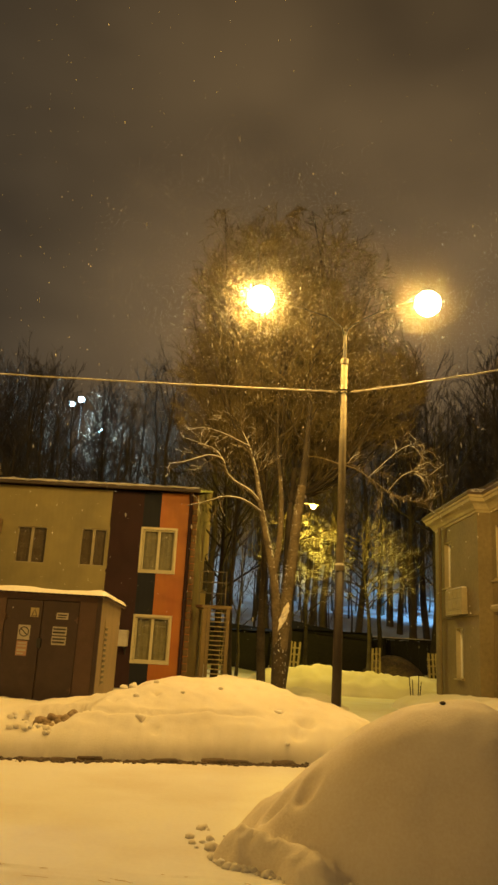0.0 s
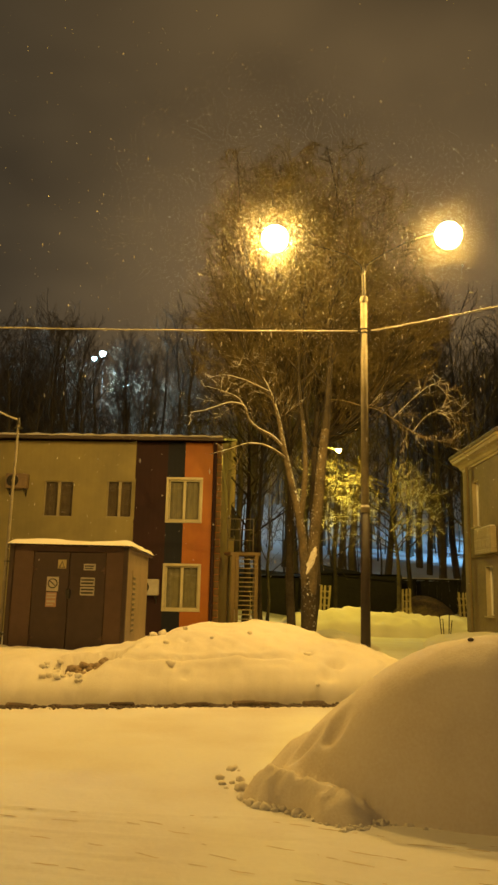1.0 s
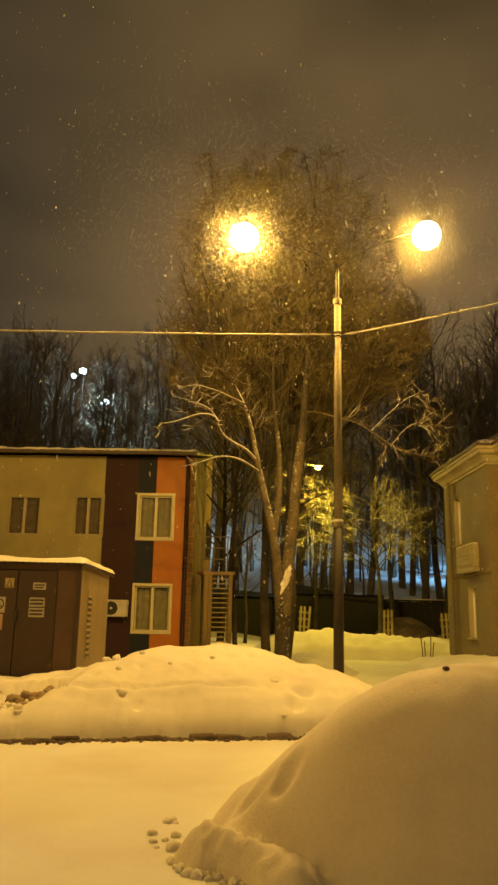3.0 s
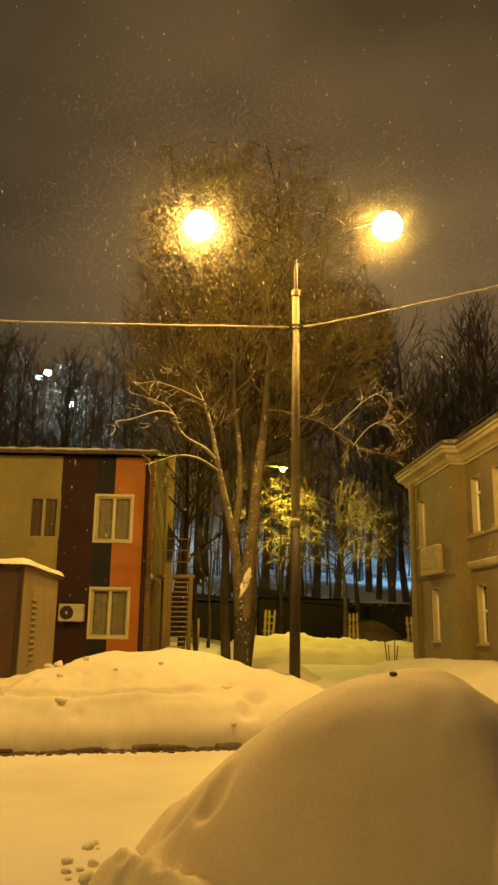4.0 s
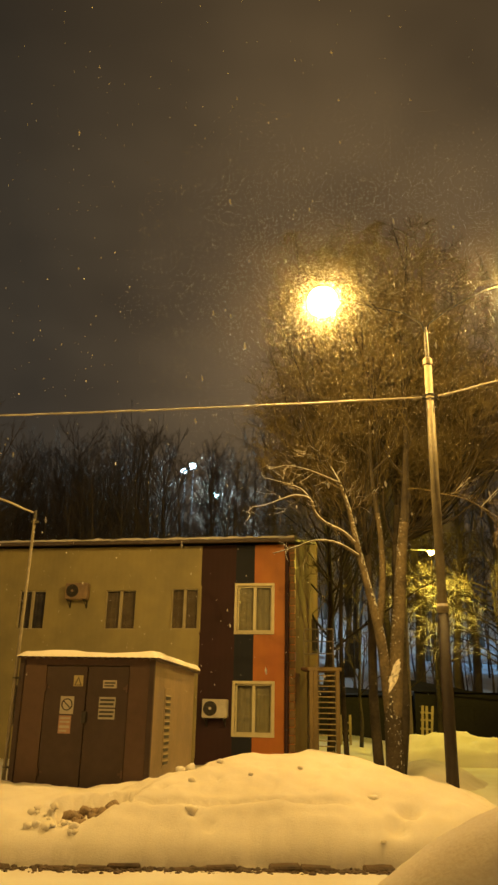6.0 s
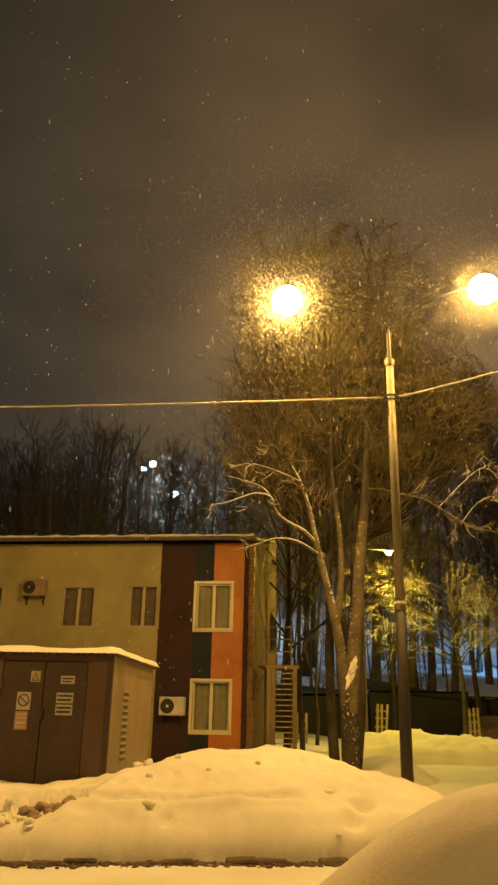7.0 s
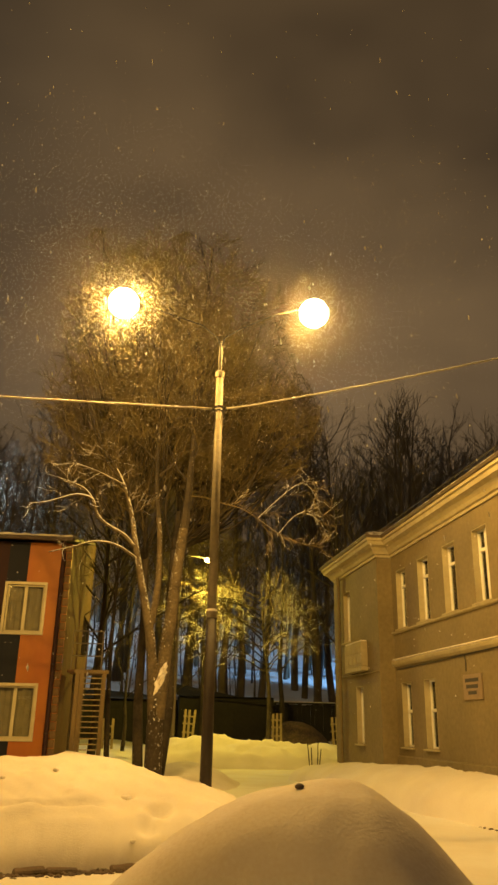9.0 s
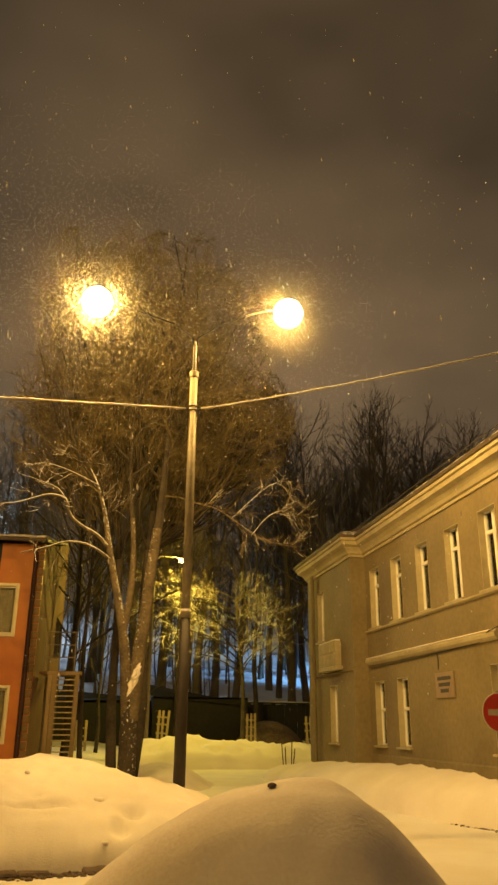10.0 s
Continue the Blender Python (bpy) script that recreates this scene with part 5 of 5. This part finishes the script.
def in_lobes(p, lobes, spread=1.0):
    edge = spread * (1.0 + 0.16 * noise.noise(Vector(p) * 0.9) + 0.10 * noise.noise(Vector(p) * 3.1))
    return any(sum(((p[i] - c[i]) / r[i]) ** 2 for i in range(3)) < edge for c, r in lobes)


def dome_tree(seed, place, height, r, lobes, limbs, label, bend=0.0):
    """A tall bare tree whose limbs reach out to fill a rounded crown of fine twigs."""
    t = Tree(seed, 0.022)
    rng, o = t.rng, Vector(place)
    t.steps, t.fine = (2, 3, 4, 5), 0.0085
    t.inside = lambda p: in_lobes(p + o, lobes)
    stem = [Vector((bend * (i / 7) ** 1.4 + rng.gauss(0, 0.05), rng.gauss(0, 0.05), -0.2 + height * i / 7)) for i in range(8)]
    t.limb(t.smooth(stem), r, r * 0.1)
    for k in range(limbs):
        c, q = lobes[k % len(lobes)]
        while True:
            v = Vector((rng.uniform(-1, 1), rng.uniform(-1, 1), rng.uniform(-0.9, 1)))
            if 0.25 < v.length < 0.92:
                break
        goal = Vector((c[0] + q[0] * v.x, c[1] + q[1] * v.y, c[2] + q[2] * v.z)) - o
        h = min(max(goal.z - 0.9 * math.hypot(goal.x, goal.y) - 1.2, height * 0.44), height * 0.9)
        i = min(6, int(h / height * 7))
        a = stem[i].lerp(stem[i + 1], h / height * 7 - i)
        mid = a.lerp(goal, 0.5) + Vector((rng.gauss(0, 0.2), rng.gauss(0, 0.2), -0.12 * (goal - a).length))
        way = t.smooth([a, mid, goal], 4)
        t.limb(way, r * 0.26, 0.012)
        t.sprout(way, 2.6 + 0.12 * (goal - a).length, 0.022, 3, 0.62, 0.06, 7, 0.2, 0.25)
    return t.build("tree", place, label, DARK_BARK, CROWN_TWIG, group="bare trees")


old_tree()
dome_tree(21, (1.62, 23.4, 0.4), 12.5, 0.14, LOBES[:1], 46, "tall bare dark-trunked tree with a rounded crown of fine twigs", -0.4)
dome_tree(22, (2.12, 23.2, 0.4), 13.0, 0.15, LOBES[1:], 60, "tall bare dark-trunked tree with a rounded crown of fine twigs", 0.5)
crown_tree(23, (0.75, 27.5, 0.4), 13.0, 0.09, "slimmer bare tree close to the coloured house", limbs=15, low=0.42, kids=6, reach=0.25)


crown_tree(24, (0.3, 30.0, 0.4), 13.5, 0.15, "tall bare tree in the dark behind the drive", limbs=20, low=0.3, kids=6, reach=0.3)
crown_tree(25, (3.4, 42.0, 0.5), 16.0, 0.10, "tall bare tree in the dark behind the drive", limbs=18, low=0.42, kids=6, reach=0.27)


def yellow_tree():
    """A low spreading tree, its level limbs fanned out towards the lamp."""
    t = Tree(31, 0.03)
    t.fine = 0.0062
    rng, up = t.rng, t.smooth
    trunk = up([(0, 0, -0.3), (0.05, 0, 1.5), (0.0, 0, 3.0), (-0.2, 0, 4.6), (-0.3, 0, 6.0), (-0.4, -0.1, 7.2)])
    t.limb(trunk, 0.13, 0.015)
    for k in range(26):
        h = 3.1 + 3.5 * k / 25
        a = math.pi + rng.uniform(-0.75, 0.75) if k % 2 else rng.uniform(-1.0, 0.5)
        reach = (4.9 - 0.32 * abs(h - 4.2)) * rng.uniform(0.6, 1.05) if k % 2 else 2.2 * rng.uniform(0.6, 1.1)
        q = Vector((-0.1 - 0.05 * k * 0.3, 0, h))
        c, d = math.cos(a) * reach, math.sin(a) * reach - 0.5
        rise = rng.uniform(0.5, 1.3) * (1.0 if h < 5.5 else 0.6)
        L = up([q, q + Vector((c * 0.33, d * 0.33, rise * 0.75)), q + Vector((c * 0.66, d * 0.66, rise)), q + Vector((c, d, rise * 0.85))])
        t.limb(L, 0.034, 0.007)
        t.sprout(L, 1.7, 0.010, 2, 0.6, 0.015, 8, 0.15, 0.1)
    return t.build("tree", (7.7, 38.2, 0.5), "spreading bare tree lit yellow by the street lamp", DARK_BARK, TWIG)


yellow_tree()
for i, (x, y, h, r) in enumerate(((3.6, 42.5, 9, 0.10), (5.3, 43.5, 13, 0.14), (9.6, 44.5, 15, 0.16), (-0.6, 40.0, 12, 0.13), (12.6, 44, 16, 0.2), (1.4, 37.0, 8, 0.09))):
    crown_tree(60 + i, (x, y, 0.6), h, r, "bare tree with a thin trunk by the picket fence", DARK_BARK, FAR_BARK, 9, 0.3, 2)


def woods():
    """The far wood on the hill: trunks and bare crowns, joined."""
    protos = []
    for k in range(8):
        t = Tree(100 + k, 0.0)
        t.steps, t.fine = (1, 2, 3, 3), 0.011
        rng = t.rng
        H = 20.0
        pts = [Vector((0.3 * math.sin(i + k), 0.25 * math.cos(1.3 * i + k), -0.5 + H * 0.9 * i / 6)) for i in range(7)]
        t.wood.tube(pts, [0.24 - 0.037 * i for i in range(7)], 6, False)
        t.limb = lambda p, r0, r1, t=t: t.wood.tube(p, [r0 + (r1 - r0) * i / (len(p) - 1) for i in range(len(p))], 3, False)
        t.inside = lambda p, k=k: in_lobes(p, [((0, 0, 12.5), (2.9 + 0.2 * (k % 3), 3.0, 8.3))])
        count = 26 if k < 7 else 16
        for j in range(count):
            h = 0.22 + 0.74 * j / count
            i = min(5, int(h * 6))
            q = pts[i].lerp(pts[i + 1], h * 6 - i)
            a = j * 2.4 + k
            t.grow(q, (math.cos(a), math.sin(a), 0.55 + 0.8 * h), 4.2 * (1.15 - 0.55 * h) * rng.uniform(0.7, 1.2), 0.042, 2 if k < 7 else 1, 0.55, 0.1, 5, 0.18)
        protos.append((np.array(t.wood.v), np.array([f for f in t.wood.f], dtype=np.int64)))
    rng = random.Random(9)
    spots = []
    while len(spots) < 205:
        y = 48 + 62 * rng.random() ** 1.2
        x = rng.uniform(-0.50 * y - 2, 0.57 * y + 2)
        if abs(x / y - 0.225) < 0.05 and y < 84 and rng.random() < 0.72:
            continue
        if abs((x - 0.96) / (y - 2.3) + 0.198) < 0.009 and y < 81:
            continue
        if x < -6 or (x > 19 and rng.random() < 0.8) or rng.random() < 0.5:
            spots.append((x, y))
    for i in range(40):
        y = rng.uniform(50, 70)
        x = -y * rng.uniform(0.24, 0.48)
        spots.append((x, y))
    for i in range(30):
        y = rng.uniform(52, 72)
        spots.append((y * rng.uniform(0.24, 0.52), y))
    for i in range(80):
        spots.append((rng.uniform(-2, 27), rng.uniform(48, 80)))
    V, F, base = [], [], 0
    for i, (x, y) in enumerate(spots):
        v, f = protos[i % 7 if i < len(spots) - 80 else 7]
        s = rng.uniform(0.8, 1.25) if i < len(spots) - 80 else rng.uniform(0.22, 0.5)
        s *= 0.86 if x < -8 else 1.0
        a = rng.uniform(0, 6.28)
        c, d = math.cos(a) * s, math.sin(a) * s
        w = np.column_stack((v[:, 0] * c - v[:, 1] * d + x, v[:, 0] * d + v[:, 1] * c + y, v[:, 2] * s * 1.02 + land(x, y)))
        V.append(w)
        F.append(f + base)
        base += len(v)
    V, F = np.vstack(V), np.vstack(F)
    me = bpy.data.meshes.new("woods")
    me.vertices.add(len(V))
    me.vertices.foreach_set("co", V.ravel())
    me.loops.add(F.size)
    me.loops.foreach_set("vertex_index", F.ravel())
    me.polygons.add(len(F))
    me.polygons.foreach_set("loop_start", np.arange(0, F.size, 4))
    me.materials.append(FAR_BARK)
    me.update(calc_edges=True)
    tagged(new("woods", me), "dense bare winter wood on the dark hillside", "woods", kind="stuff")


woods()

# ---- fences and sheds at the back ----


def picket(m, label, mat=FENCE_WOOD):
    t = thing("picket_panel", m, label, "fence", "picket fence panels")
    pk = Shape().box(-0.055, -0.02, 0, 0.055, 0.012, 1.22, 0.008)
    pk.v = [(x, y, z + (0.07 if z > 1 and abs(x) < 0.05 else 0.0)) for x, y, z in pk.v]
    me = pk.mesh("picket", mat)
    for k in range(3):
        o = new("picket", me)
        o.parent = t
        o.location = (0.08 + 0.2 * k, -0.02, random.uniform(-0.02, 0.04))
        o.rotation_euler = (0, random.uniform(-0.03, 0.03), 0)
    for z in (0.3, 0.68, 1.0):
        part("rail", Shape().box(-0.02, 0.0, z - 0.035, 0.52, 0.03, z + 0.035, 0.005), mat, t)
    return t


picket(pose(4.06, 40.2, 0.86, 0, 3, 0), "weathered picket fence panel leaning in the snow")
picket(pose(8.22, 40.2, 0.76, 0, 0, 0), "weathered picket fence panel standing in the snow")
picket(pose(11.15, 40.2, 0.62, 0, -3, 0), "weathered picket fence panel standing in the snow")
picket(pose(0.45, 37.5, 0.36, 0, 0, 0), "shaded picket fence panel near the coloured house", FENCE_WOOD)
BF = thing("board_fence", (0, 46, 0.3), "long dark board fence at the foot of the hill", "fence")
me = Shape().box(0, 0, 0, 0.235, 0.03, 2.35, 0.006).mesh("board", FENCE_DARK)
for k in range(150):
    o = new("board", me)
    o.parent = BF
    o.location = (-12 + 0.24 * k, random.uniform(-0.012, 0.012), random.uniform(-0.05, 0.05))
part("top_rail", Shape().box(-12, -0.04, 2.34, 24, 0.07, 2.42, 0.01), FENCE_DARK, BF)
part("fence_snow", Shape().box(-12, -0.05, 2.422, 24, 0.08, 2.47, 0.015), SNOW, BF)
for (x0, x1, y0, z, label) in ((-1.6, 3.4, 44.3, 2.75, "dark low shed with a flat roof"), (4.2, 9.2, 44.6, 3.0, "dark shed with a sloping roof")):
    S = thing("shed", (x0, y0, 0.2), label, "shed")
    w = x1 - x0
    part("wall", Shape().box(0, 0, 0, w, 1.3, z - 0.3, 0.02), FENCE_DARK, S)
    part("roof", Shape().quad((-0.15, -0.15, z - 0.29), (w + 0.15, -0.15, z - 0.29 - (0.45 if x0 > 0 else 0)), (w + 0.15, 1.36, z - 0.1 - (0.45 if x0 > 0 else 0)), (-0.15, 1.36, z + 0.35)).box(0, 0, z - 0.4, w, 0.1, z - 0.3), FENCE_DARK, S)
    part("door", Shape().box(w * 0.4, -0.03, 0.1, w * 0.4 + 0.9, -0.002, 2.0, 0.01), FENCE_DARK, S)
for k, (x, y, h) in enumerate(((6.93, 27.0, 0.85), (7.02, 27.1, 0.70), (7.16, 27.0, 0.9), (7.24, 27.15, 0.66))):
    t = part("stake", Shape().tube([(0, 0, 0), (0.05 * (k - 1.5), 0, h)], [0.018, 0.014], 6), DARK_BARK)
    t.location = (x, y, 0.2)
    tagged(t, "thin dark stake stuck in the snow bank", "stake", "stakes")


# ---- falling snow and lamp halo ----
def flakes():
    rng = random.Random(3)
    s = Shape()
    for i in range(66000):
        if i < 4000:
            x, y, z = rng.uniform(-12, 18), rng.uniform(6.5, 24), rng.uniform(1.8, 16)
            r = rng.choice((0.004, 0.005, 0.006, 0.009))
        else:
            # Tiny specks crowded round each lamp imitate its glow in hazy air.
            lx, ly, lz = LAMP_R if i % 10 in (0, 3, 6) else LAMP_L
            d = 0.29 + (abs(rng.gauss(0, 0.5)) if i % 14 == 1 else 3.2 * rng.random() ** 0.95)
            a, b = rng.uniform(0, 6.283), rng.uniform(-1, 1)
            c = math.sqrt(1 - b * b)
            x, y, z = lx + d * c * math.cos(a), ly + d * c * math.sin(a), lz + d * b
            r = rng.choice((0.0012, 0.0017, 0.0024))
        l = r * rng.uniform(1.2, 3.0)
        if i < 70:
            y, z, r = rng.uniform(6.2, 8.5), rng.uniform(2.5, 6.5), rng.uniform(0.005, 0.008)
            x, l = rng.uniform(-2.5, 4.5), r * rng.uniform(2.5, 4.5)
        k = len(s.v)
        if i >= 4000:
            s.v += [(x - r, y, z), (x + r, y, z), (x, y - 0.7 * r, z + l), (x, y + r, z - l)]
            s.f += [(k, k + 1, k + 2), (k, k + 3, k + 1), (k, k + 2, k + 3), (k + 1, k + 3, k + 2)]
            continue
        s.v += [(x - r, y, z), (x + r, y, z), (x, y - r, z), (x, y + r, z), (x + 0.1 * l, y, z - l), (x - 0.1 * l, y, z + l)]
        for a, b, c in ((0, 2, 5), (2, 1, 5), (1, 3, 5), (3, 0, 5), (2, 0, 4), (1, 2, 4), (3, 1, 4), (0, 3, 4)):
            s.f.append((k + a, k + b, k + c))
    s.m = [0] * len(s.f)
    tagged(part("snow_and_halo", s, SNOW), "falling snow, crowded round the lamps to imitate a glow", "snowfall", kind="stuff")


flakes()
